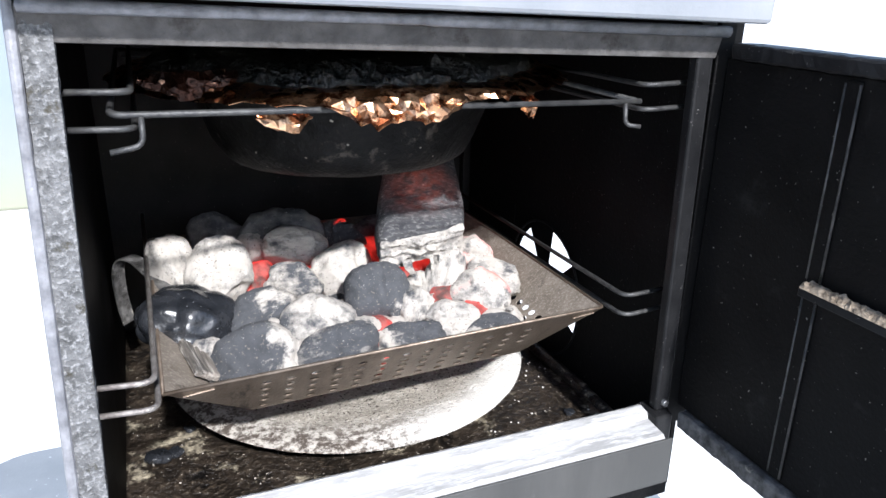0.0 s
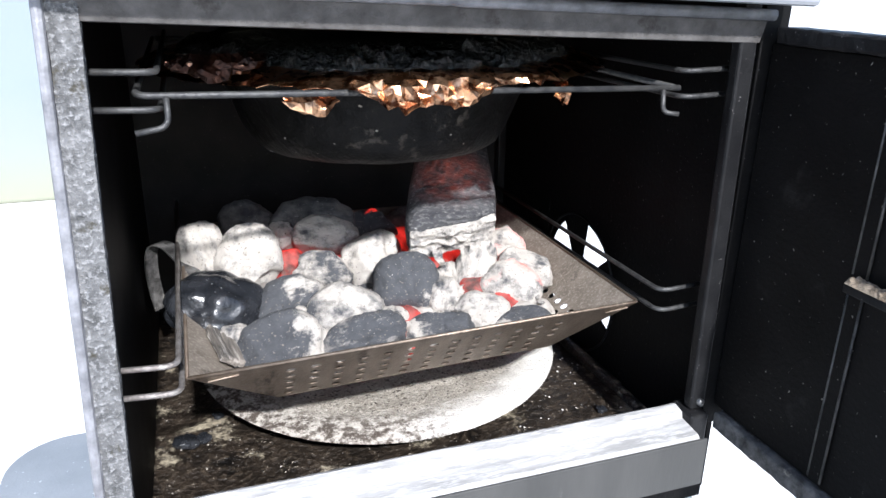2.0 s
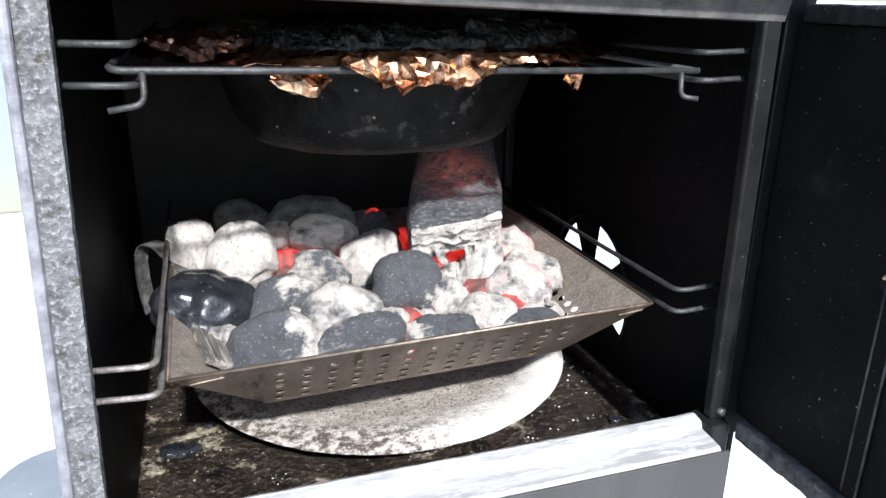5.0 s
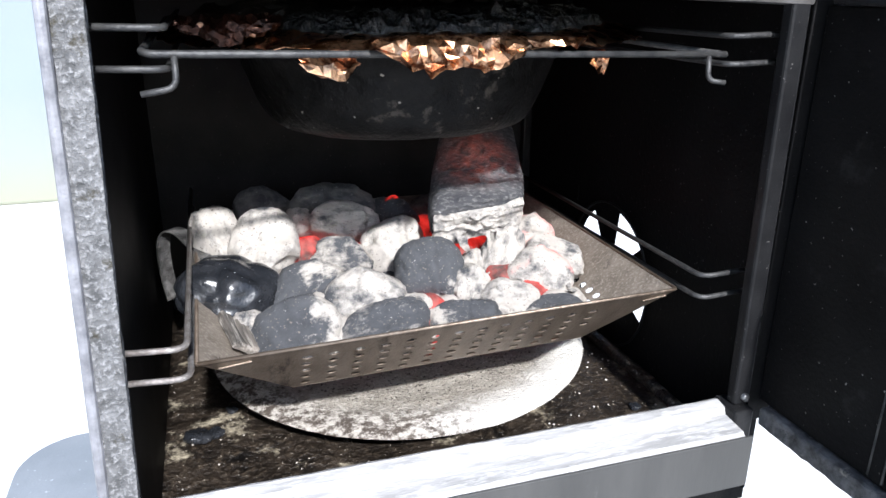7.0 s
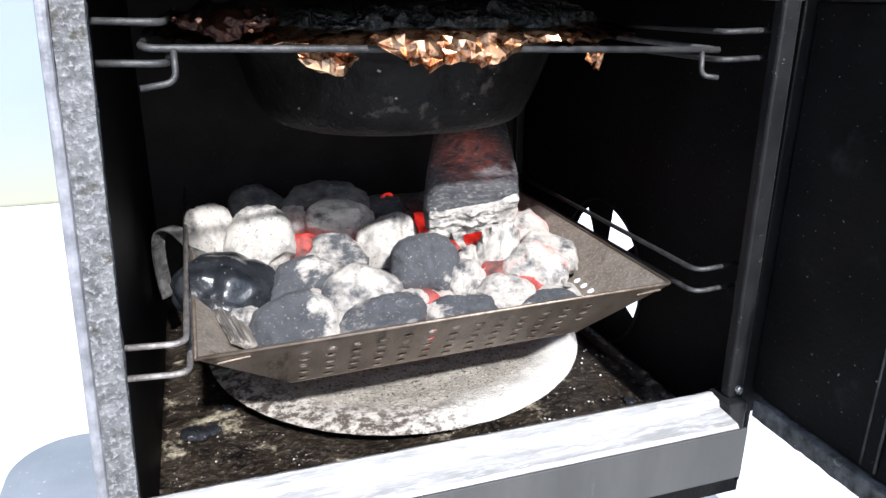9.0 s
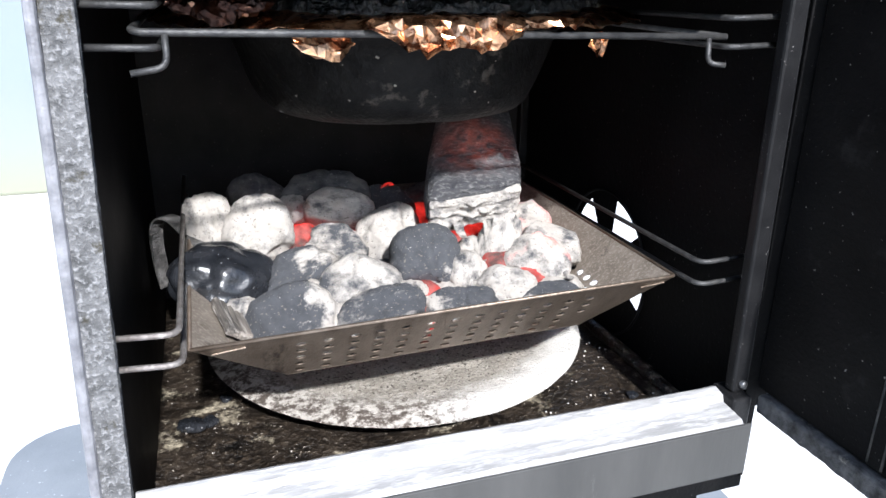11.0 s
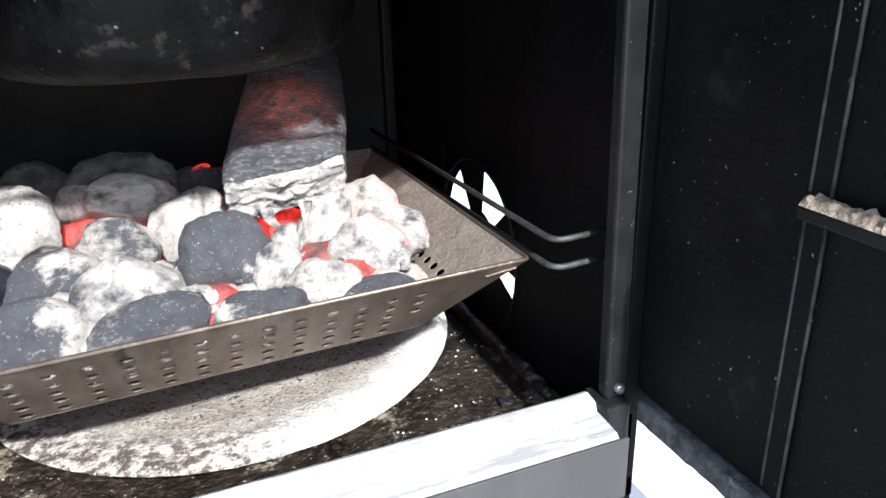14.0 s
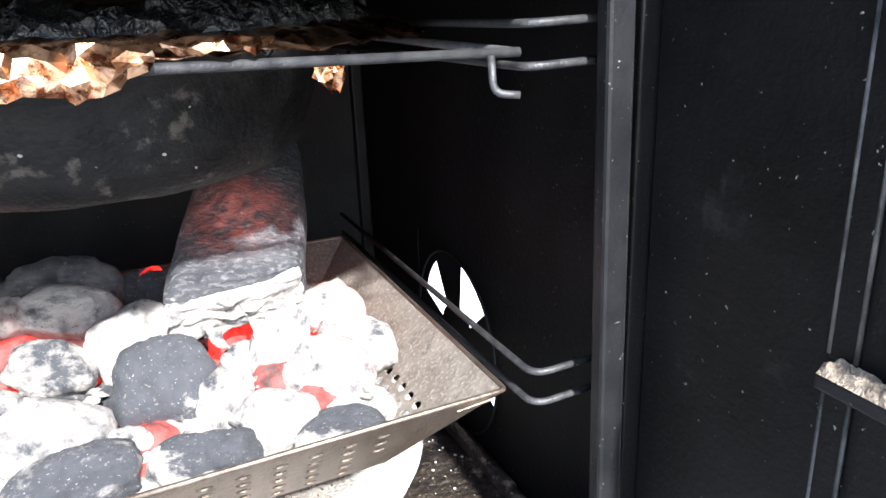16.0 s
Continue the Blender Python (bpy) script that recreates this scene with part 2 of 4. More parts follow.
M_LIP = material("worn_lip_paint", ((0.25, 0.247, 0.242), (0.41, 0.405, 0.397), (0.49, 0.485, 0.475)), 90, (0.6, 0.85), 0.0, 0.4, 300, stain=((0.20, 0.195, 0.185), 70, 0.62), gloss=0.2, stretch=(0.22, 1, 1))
M_STEEL = material("heat_browned_steel", ((0.13, 0.098, 0.073), (0.23, 0.185, 0.145)), 45, (0.3, 0.5), 0.75, 0.25, 380, stain=((0.06, 0.045, 0.034), 26, 0.58), stretch=(1.6, 1, 0.4))
M_STEELD = material("dusty_browned_steel", ((0.125, 0.102, 0.080), (0.20, 0.17, 0.138), (0.30, 0.265, 0.22)), 55, (0.5, 0.75), 0.15, 0.5, 420, stain=((0.06, 0.047, 0.037), 35, 0.60))
M_ROD = material("rusted_wire", ((0.14, 0.12, 0.11), (0.30, 0.28, 0.26)), 120, (0.35, 0.6), 0.6, 0.5, 600)
M_RODB = material("sooty_wire", ((0.025, 0.025, 0.026), (0.06, 0.059, 0.057)), 120, (0.35, 0.55), 0.3, 0.3, 600, gloss=0.4)
M_ASH = ash_material()
M_PAN = material("burnt_pan", ((0.0035, 0.0032, 0.003), (0.010, 0.0092, 0.0085)), 45, (0.35, 0.65), 0.0, 0.6, 120, stain=((0.055, 0.047, 0.039), 42, 0.60), specks=((0.26, 0.235, 0.2), 150, 0.72), depth=0.003, gloss=0.14)
# Foil's copper tones are the embers' orange reflection put into the colour.
M_FOIL = material("ember_tinted_foil", ((0.42, 0.17, 0.065), (0.86, 0.55, 0.34)), 70, (0.18, 0.38), 1.0, 0.2, 300, stain=((0.12, 0.036, 0.014), 75, 0.49))
# Bright copper specks are painted glints on the dark foil.
M_FOILD = material("glinting_tarred_foil", ((0.010, 0.006, 0.005), (0.05, 0.018, 0.010)), 90, (0.10, 0.25), 0.7, 0.6, 300, specks=((0.8, 0.45, 0.3), 150, 0.66))
M_CRUST = material("charred_crust", ((0.006, 0.006, 0.006), (0.02, 0.02, 0.019)), 90, (0.06, 0.25), 0.0, 1.0, 180, depth=0.006, gloss=0.7)
M_CHUNK = chunk_material()
M_TAR = material("tar_lump", ((0.009, 0.010, 0.012), (0.020, 0.021, 0.024)), 60, (0.12, 0.40), 0.0, 0.4, 140, specks=((0.5, 0.5, 0.5), 380, 0.72), depth=0.002)
M_GRIT = material("tan_grit", ((0.17, 0.13, 0.09), (0.38, 0.31, 0.23)), 150, (0.9, 1.0), 0.0, 1.0, 500, depth=0.004)
M_CONCRETE = material("pale_concrete", ((0.62, 0.60, 0.57), (0.72, 0.71, 0.68)), 3, (0.8, 0.95), 0.0, 0.3, 120)
M_MAT = material("grey_mat", ((0.16, 0.175, 0.19), (0.21, 0.225, 0.24)), 8, (0.7, 0.9), 0.0, 0.3, 250, specks=((0.4, 0.42, 0.44), 160, 0.70))
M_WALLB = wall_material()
M_CRUSTED = material("crusted_flange", ((0.03, 0.028, 0.026), (0.13, 0.125, 0.12)), 90, (0.7, 0.95), 0.0, 0.9, 300, stain=((0.20, 0.185, 0.16), 70, 0.60), gloss=0.2)
# Sill front: a much darker grey than the sill's top.
M_SILLF = material("dark_scuffed_enamel", ((0.050, 0.050, 0.049), (0.072, 0.071, 0.069)), 14, (0.5, 0.7), 0.0, 0.1, 300, stain=((0.11, 0.11, 0.108), 30, 0.62), gloss=0.12, stretch=(1, 1, 0.2))
M_SPLIT = material("streaked_burnt_wood", ((0.03, 0.027, 0.024), (0.22, 0.19, 0.16), (0.38, 0.35, 0.31)), 160, (0.8, 0.95), 0.0, 0.8, 420, stretch=(1, 0.06, 1), depth=0.003)
# Paler than the door paint: the highlight along the rib's edges is painted in.
M_RIBEDGE = material("highlit_rib_edge", ((0.012, 0.012, 0.012), (0.07, 0.066, 0.062)), 70, (0.45, 0.7), 0.0, 0.5, 260, gloss=0.3)
M_SCREW = material("dark_screw", ((0.12, 0.12, 0.12), (0.22, 0.22, 0.22)), 200, (0.3, 0.5), 0.8, 0.2, 600)
M_EMBER = ember_material("glowing_coal", (1.0, 0.035, 0.022), 0.50, 55, 0.36, 0.66)
C_ASH = coal_material("ashed_briquette", 0.33, 0.50)
C_HALF = coal_material("half_ashed_briquette", 0.40, 0.56)
C_DARK = coal_material("dark_briquette", 0.54, 0.74)
C_EDGE_R = coal_material("edge_ashed_briquette", 0.58, 0.68, 11.0, (1, -0.1, -0.3))
C_EDGE_L = coal_material("side_ashed_briquette", 0.60, 0.70, 11.0, (0.3, -1, -0.3))
C_EDGE_B = coal_material("rim_ashed_briquette", 0.58, 0.68, 12.0, (-0.7, -0.8, -0.2))
# Thin ash over char, toned down: the shade at the back is in the colour.
C_CHAR = coal_material("shade_toned_briquette", 0.42, 1.0)
C_RING = coal_material("ringed_briquette", 0.36, 0.52, -9.0, (0, 0, 1))
C_PINK = coal_material("smouldering_briquette", 0.32, 0.48, glow=0.5)


# ---- building helpers ----
def mesh_of(name, bm, mat, smooth=False):
    me = bpy.data.meshes.new(name)
    bmesh.ops.recalc_face_normals(bm, faces=bm.faces)
    bm.to_mesh(me)
    bm.free()
    me.materials.append(mat)
    if smooth:
        for p in me.polygons:
            p.use_smooth = True
    return me


def part(name, bm, mat, parent=None, label="", smooth=False):
    ob = new(name, mesh_of(name, bm, mat, smooth))
    if parent:
        ob.parent = parent
    if label:
        ob["label"] = label
    return ob


def empty(name, label, category, at=(0, 0, 0), group="", kind=""):
    ob = new(name)
    ob.empty_display_size = 0.02
    ob.location = at
    return tagged(ob, label, category, group, kind)


def box(bm, lo, hi, bevel=0.0, m=None):
    r = bmesh.ops.create_cube(bm, size=1)
    vs = r["verts"]
    for v in vs:
        v.co = Vector([lo[i] + (hi[i] - lo[i]) * (v.co[i] + 0.5) for i in range(3)])
        if m:
            v.co = m @ v.co
    if bevel:
        es = list({e for v in vs for e in v.link_edges})
        bmesh.ops.bevel(bm, geom=es, offset=bevel, segments=2, affect="EDGES", profile=0.5)
    return bm


def boxed(lo, hi, bevel=0.0, m=None):
    return box(bmesh.new(), lo, hi, bevel, m)


def extrude_x(profile, x0, x1):
    """A bar of constant yz-profile between two x."""
    bm = bmesh.new()
    a = [bm.verts.new((x0, y, z)) for y, z in profile]
    c = [bm.verts.new((x1, y, z)) for y, z in profile]
    n = len(profile)
    for i in range(n):
        bm.faces.new((a[i], a[(i + 1) % n], c[(i + 1) % n], c[i]))
    bm.faces.new(a)
    bm.faces.new(c[::-1])
    return bm


def roughen(bm, amount, scale, seed=0.0):
    for v in bm.verts:
        p = v.co * scale + Vector((seed, seed * 2, 0))
        v.co += Vector((noise.noise(p), noise.noise(p + Vector((31, 0, 0))), noise.noise(p + Vector((0, 47, 0))))) * amount


def tube(points, radius, sides=8, bend=0.006):
    """A wire through points, its corners rounded."""
    pts = [Vector(p) for p in points]
    path = [pts[0]]
    for i in range(1, len(pts) - 1):
        a, p, c = pts[i - 1], pts[i], pts[i + 1]
        r = min(bend, (a - p).length * 0.45, (c - p).length * 0.45)
        s, e = p + (a - p).normalized() * r, p + (c - p).normalized() * r
        for k in range(5):
            u = k / 4
            path.append(s * (1 - u) ** 2 + p * 2 * u * (1 - u) + e * u * u)
    path.append(pts[-1])
    bm = bmesh.new()
    rings = []
    side = None
    for i, p in enumerate(path):
        d = (path[min(i + 1, len(path) - 1)] - path[max(i - 1, 0)]).normalized()
        if side is None:
            side = d.orthogonal().normalized()
        side = (side - d * side.dot(d)).normalized()
        up = d.cross(side)
        rings.append([bm.verts.new(p + (side * math.cos(2 * math.pi * k / sides) + up * math.sin(2 * math.pi * k / sides)) * radius) for k in range(sides)])
    for a, c in zip(rings, rings[1:]):
        for k in range(sides):
            bm.faces.new((a[k], a[(k + 1) % sides], c[(k + 1) % sides], c[k]))
    bm.faces.new(rings[0][::-1])
    bm.faces.new(rings[-1])
    return bm


def spun(profile, centre, steps=64, jitter=0.0, seed=1.0):
    """A turned body from (radius, z) pairs round an upright axis; ends at radius 0 close it."""
    bm = bmesh.new()
    rows = []
    for r, z in profile:
        if r < 1e-6:
            rows.append([bm.verts.new((centre[0], centre[1], z))])
            continue
        row = []
        for k in range(steps):
            a = 2 * math.pi * k / steps
            p = Vector((math.cos(a) * r, math.sin(a) * r, z))
            j = noise.noise(Vector((p.x * 30, p.y * 30, z * 30 + seed))) * jitter
            row.append(bm.verts.new((centre[0] + p.x * (1 + j / max(r, 0.01)), centre[1] + p.y * (1 + j / max(r, 0.01)), z + j)))
        rows.append(row)
    for a, c in zip(rows, rows[1:]):
        for k in range(steps):
            n = (k + 1) % steps
            if len(a) == 1:
                bm.faces.new((a[0], c[n], c[k]))
            elif len(c) == 1:
                bm.faces.new((a[k], a[n], c[0]))
            else:
                bm.faces.new((a[k], a[n], c[n], c[k]))
    return bm


# ---- ground and distance ----
def build_ground():
    bm = bmesh.new()
    bmesh.ops.create_grid(bm, x_segments=40, y_segments=40, size=60)
    g = part("ground", bm, M_CONCRETE)
    tagged(g, "pale sunlit concrete patio slab", "ground", kind="structure")
    mat = bmesh.new()
    outline = []
    for cx, cy, a0 in ((0.55, 0.545, 0), (-0.155, 0.545, 90), (-0.155, -0.62, 180), (0.55, -0.62, 270)):
        for k in range(9):
            a = radians(a0 + k * 90 / 8)
            outline.append((cx + 0.08 * math.cos(a), cy + 0.08 * math.sin(a)))
    low = [mat.verts.new((x, y, 0.0)) for x, y in outline]
    top = [mat.verts.new((x, y, 0.009)) for x, y in outline]
    for i in range(len(outline)):
        j = (i + 1) % len(outline)
        mat.faces.new((low[i], low[j], top[j], top[i]))
    mat.faces.new(top)
    tagged(part("grill_mat", mat, M_MAT), "grey speckled grill mat with rounded corners on the patio", "mat")
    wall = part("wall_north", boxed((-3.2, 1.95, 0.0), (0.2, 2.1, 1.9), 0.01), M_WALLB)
    tagged(wall, "pale blue rendered garden wall with an olive foot", "wall", kind="structure")


build_ground()

# ---- the smoker cabinet ----
X0, X1, YB, ZF, ZT = -0.005, 0.432, 0.44, 0.265, 1.05
cabinet = empty("smoker_cabinet", "grey and black upright charcoal smoker with its lower firebox open", "smoker", (0.2, 0.2, 0.0))
CAB_INV = Matrix.Translation((-0.2, -0.2, 0.0))


def cab(name, bm, mat, label="", smooth=False, parent=None):
    ob = part(name, bm, mat, parent or cabinet, label, smooth)
    if not parent:
        ob.matrix_parent_inverse = CAB_INV
    return ob


def vent_wall():
    """Right wall with a square opening for the air vent."""
    ys = (0.0, VY - 0.075, VY + 0.075, YB)
    zs = (ZF - 0.02, VZ - 0.075, VZ + 0.075, ZT)
    bm = bmesh.new()
    layers = [[[bm.verts.new((x, y, z)) for z in zs] for y in ys] for x in (X1, X1 + 0.004)]
    for g in layers:
        for i in range(3):
            for j in range(3):
                if (i, j) != (1, 1):
                    bm.faces.new((g[i][j], g[i + 1][j], g[i + 1][j + 1], g[i][j + 1]))
    p, q = layers
    loop = [(0, 0), (1, 0), (2, 0), (3, 0), (3, 1), (3, 2), (3, 3), (2, 3), (1, 3), (0, 3), (0, 2), (0, 1)]
    hole = [(1, 1), (2, 1), (2, 2), (1, 2)]
    for ring in (loop, hole):
        for (i, j), (k, l) in zip(ring, ring[1:] + ring[:1]):
            bm.faces.new((p[i][j], p[k][l], q[k][l], q[i][j]))
    return bm


VY, VZ = 0.228, 0.342


def vent_plate(hole_r, hub, outer, x, sectors, square=False, thick=0.002):
    """A vent disc with wedge openings; sectors are in degrees."""
    bm = bmesh.new()
    n = 144
    layers = []
    for xx in (x, x + thick):
        rows = []
        for r in (0.0, hub, hole_r, outer):
            row = []
            for k in range(n):
                a = 2 * math.pi * k / n
                rr = r
                if square and r == outer:
                    rr = outer / max(abs(math.cos(a)), abs(math.sin(a)))
                row.append(bm.verts.new((xx, VY + rr * math.cos(a), VZ + rr * math.sin(a))))
            rows.append(row)
        layers.append(rows)
    for rows in layers:
        for k in range(n):
            j = (k + 1) % n
            deg = 180 - (k + 0.5) * 360 / n
            deg %= 360
            bm.faces.new((rows[0][k], rows[1][k], rows[1][j]))
            if not any(a <= deg <= b for a, b in sectors):
                bm.faces.new((rows[1][k], rows[2][k], rows[2][j], rows[1][j]))
            bm.faces.new((rows[2][k], rows[3][k], rows[3][j], rows[2][j]))
    return bm


# the worn front frame hangs slightly out of square
LEAN = Matrix.Translation((0, 0, 0.63)) @ Matrix.Rotation(radians(2.3), 4, "Y") @ Matrix.Translation((0, 0, -0.63))


def build_cabinet():
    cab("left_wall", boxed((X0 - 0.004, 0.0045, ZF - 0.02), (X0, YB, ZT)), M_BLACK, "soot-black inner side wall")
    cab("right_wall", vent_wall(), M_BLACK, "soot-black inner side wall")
    cab("back_wall", boxed((X0, YB, ZF - 0.02), (X1, YB + 0.006, ZT), 0.0), M_BACK, "dusty soot-black back wall, toned paler for light on it")
    cab("back_corner_angle", boxed((X1 - 0.012, YB - 0.012, ZF), (X1 - 0.001, YB - 0.001, ZT - 0.02), 0.002), M_POST)
    floor = bmesh.new()
    bmesh.ops.create_grid(floor, x_segments=60, y_segments=60, size=0.5)
    for v in floor.verts:
        v.co = Vector((X0 + (X1 - X0) * (v.co.x + 0.5), 0.002 + (YB - 0.003) * (v.co.y + 0.5), ZF + 0.0025 * noise.noise(Vector((v.co.x * 14, v.co.y * 14, 0)))))
    cab("firebox_floor", floor, M_FLOOR, "rusty firebox floor caked with grease and ash", True)
    cab("floor_tray", boxed((X0 - 0.003, 0.0, ZF - 0.03), (X1 + 0.003, YB, ZF - 0.006)), M_BLACK)
    cab("top_plate", boxed((X0 - 0.016, -0.0, ZT), (X1 + 0.004, YB + 0.006, ZT + 0.006)), M_BLACK)
    ridge = tube([(X1 - 0.008, 0.012, ZF + 0.006), (X1 - 0.006, 0.12, ZF + 0.007), (X1 - 0.010, 0.22, ZF + 0.006), (X1 - 0.007, YB - 0.01, ZF + 0.006)], 0.006, 8)
    roughen(ridge, 0.003, 60)
    cab("floor_seam", ridge, M_FLOOR, "crusted seam along the floor's edge", True)
    # left front post with its gasket strip and worn outer edge
    strip = bmesh.new()
    box(strip, (-0.0085, -0.006, 0.312), (0.0065, 0.003, 0.642))
    bmesh.ops.subdivide_edges(strip, edges=strip.edges, cuts=40, use_grid_fill=True)
    roughen(strip, 0.0007, 420)
    bmesh.ops.transform(strip, matrix=LEAN, verts=strip.verts)
    cab("gasket_strip", strip, M_FELT, "ash-grey rough door gasket", True)
    edge = bmesh.new()
    box(edge, (-0.0145, -0.009, 0.27), (-0.0085, 0.012, 0.655), 0.0025)
    bmesh.ops.subdivide_edges(edge, edges=edge.edges, cuts=6, use_grid_fill=True)
    roughen(edge, 0.0004, 200)
    bmesh.ops.transform(edge, matrix=LEAN, verts=edge.verts)
    cab("corner_post", edge, M_EDGE, "worn grey corner post", True)
    cab("side_panel", boxed((-0.0135, 0.012, 0.255), (-0.0095, YB + 0.004, ZT), 0.001), M_GREY)
    # right front post
    tip = Matrix.Translation((0.404, 0, 0.34)) @ Matrix.Rotation(radians(-0.8), 4, "Y") @ Matrix.Translation((-0.404, 0, -0.34))
    cab("hinge_post", boxed((0.4085, -0.004, 0.327), (0.4222, 0.006, 0.66), 0.002, tip), M_POST, "black satin hinge post")
    cab("post_flange", boxed((0.4228, -0.002, 0.31), (X1 + 0.012, 0.004, 0.66), 0.001), M_BLACK)
    screw = spun([(0.0, 0.0018), (0.002, 0.0016), (0.0032, 0.0006), (0.0032, -0.002)], (0, 0), 12)
    bmesh.ops.transform(screw, matrix=pose(0.4165, -0.0055, 0.334, 90, 0, 0), verts=screw.verts)
    cab("screw", screw, M_SCREW, "", True)
    # rail over the opening, with the upper chamber's door above
    rail = extrude_x([(-0.004, 0.6235), (0.004, 0.6225), (0.006, 0.638), (-0.006, 0.643), (-0.008, 0.640)], X0 - 0.004, 0.420)
    bmesh.ops.transform(rail, matrix=Matrix.Translation((0.2, 0, 0.63)) @ Matrix.Rotation(radians(2.35), 4, "Y") @ Matrix.Translation((-0.2, 0, -0.632)), verts=rail.verts)
    cab("opening_rail", rail, M_RAIL, "soiled rail over the opening")
    # The bead's pale colour stands in for light along the rail's top edge.
    bead = tube([(X0 - 0.002, -0.009, 0.6475), (0.2, -0.0095, 0.6395), (0.424, -0.009, 0.6305)], 0.0035, 8)
    roughen(bead, 0.0008, 200)
    cab("rail_bead", bead, M_EDGE, "pale bead painted as the rail's lit top edge", True)
    upper = boxed((X0 - 0.012, -0.034, 0.648), (0.437, -0.010, 1.02), 0.003)
    bmesh.ops.transform(upper, matrix=Matrix.Translation((0.2, 0, 0.65)) @ Matrix.Rotation(radians(2.2), 4, "Y") @ Matrix.Translation((-0.2, 0, -0.6525)), verts=upper.verts)
    cab("upper_door", upper, M_GREY, "closed grey enamelled upper door")
    cab("front_upper", boxed((X0 - 0.012, -0.006, 0.655), (0.434, 0.0, ZT)), M_BLACK)
    # sill under the opening
    sill = extrude_x([(0.013, 0.300), (0.013, 0.3245), (0.009, 0.3265), (0.000, 0.325), (-0.002, 0.3195), (-0.023, 0.318), (-0.026, 0.315), (-0.026, 0.277), (-0.022, 0.274), (-0.004, 0.274), (-0.004, 0.262), (0.002, 0.262), (0.002, 0.30)], X0 - 0.006, 0.404)
    bmesh.ops.subdivide_edges(sill, edges=[e for e in sill.edges if abs(e.verts[0].co.x - e.verts[1].co.x) > 0.1], cuts=30)
    roughen(sill, 0.0006, 90)
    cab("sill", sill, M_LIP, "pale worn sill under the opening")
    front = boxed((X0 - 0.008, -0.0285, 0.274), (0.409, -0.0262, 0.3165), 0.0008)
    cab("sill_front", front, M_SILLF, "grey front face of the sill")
    cab("sill_bracket", boxed((0.404, -0.012, 0.300), (0.421, 0.014, 0.327), 0.002), M_POST)
    # undercarriage
    cab("skirt", boxed((X0 - 0.006, 0.03, 0.20), (X1 - 0.01, YB - 0.02, 0.26), 0.002), M_BLACK)
    for x in (X0 + 0.012, X1 - 0.022):
        for y in (0.17, YB - 0.035):
            cab("leg", boxed((x - 0.012, y - 0.012, 0.009), (x + 0.012, y + 0.012, 0.205), 0.002), M_BLACK)
    tri = bmesh.new()
    pts = [(-0.014, 0.03, 0.345), (-0.014, 0.11, 0.345), (-0.034, 0.055, 0.315), (-0.014, 0.03, 0.295)]
    a = [tri.verts.new(p) for p in pts]
    c = [tri.verts.new((p[0] - 0.003, p[1], p[2] - 0.003)) for p in pts]
    tri.faces.new(a), tri.faces.new(c[::-1])
    for i in range(4):
        tri.faces.new((a[i], a[(i + 1) % 4], c[(i + 1) % 4], c[i]))
    cab("side_bracket", tri, M_POST, "black folded side bracket")
    # air vent
    vent = cab("air_vent", vent_plate(0.0690, 0.030, 0.0752, X1 + 0.001, ((40, 82), (122, 162), (208, 250), (334, 355)), True), M_BLACK, "round air vent with wedge openings")
    ring = tube([(X1 - 0.001, VY + 0.0745 * math.cos(2 * math.pi * k / 40), VZ + 0.0745 * math.sin(2 * math.pi * k / 40)) for k in range(41)], 0.0012, 6, 0.001)
    r = part("vent_rim", ring, M_POST, vent, "", True)


build_cabinet()


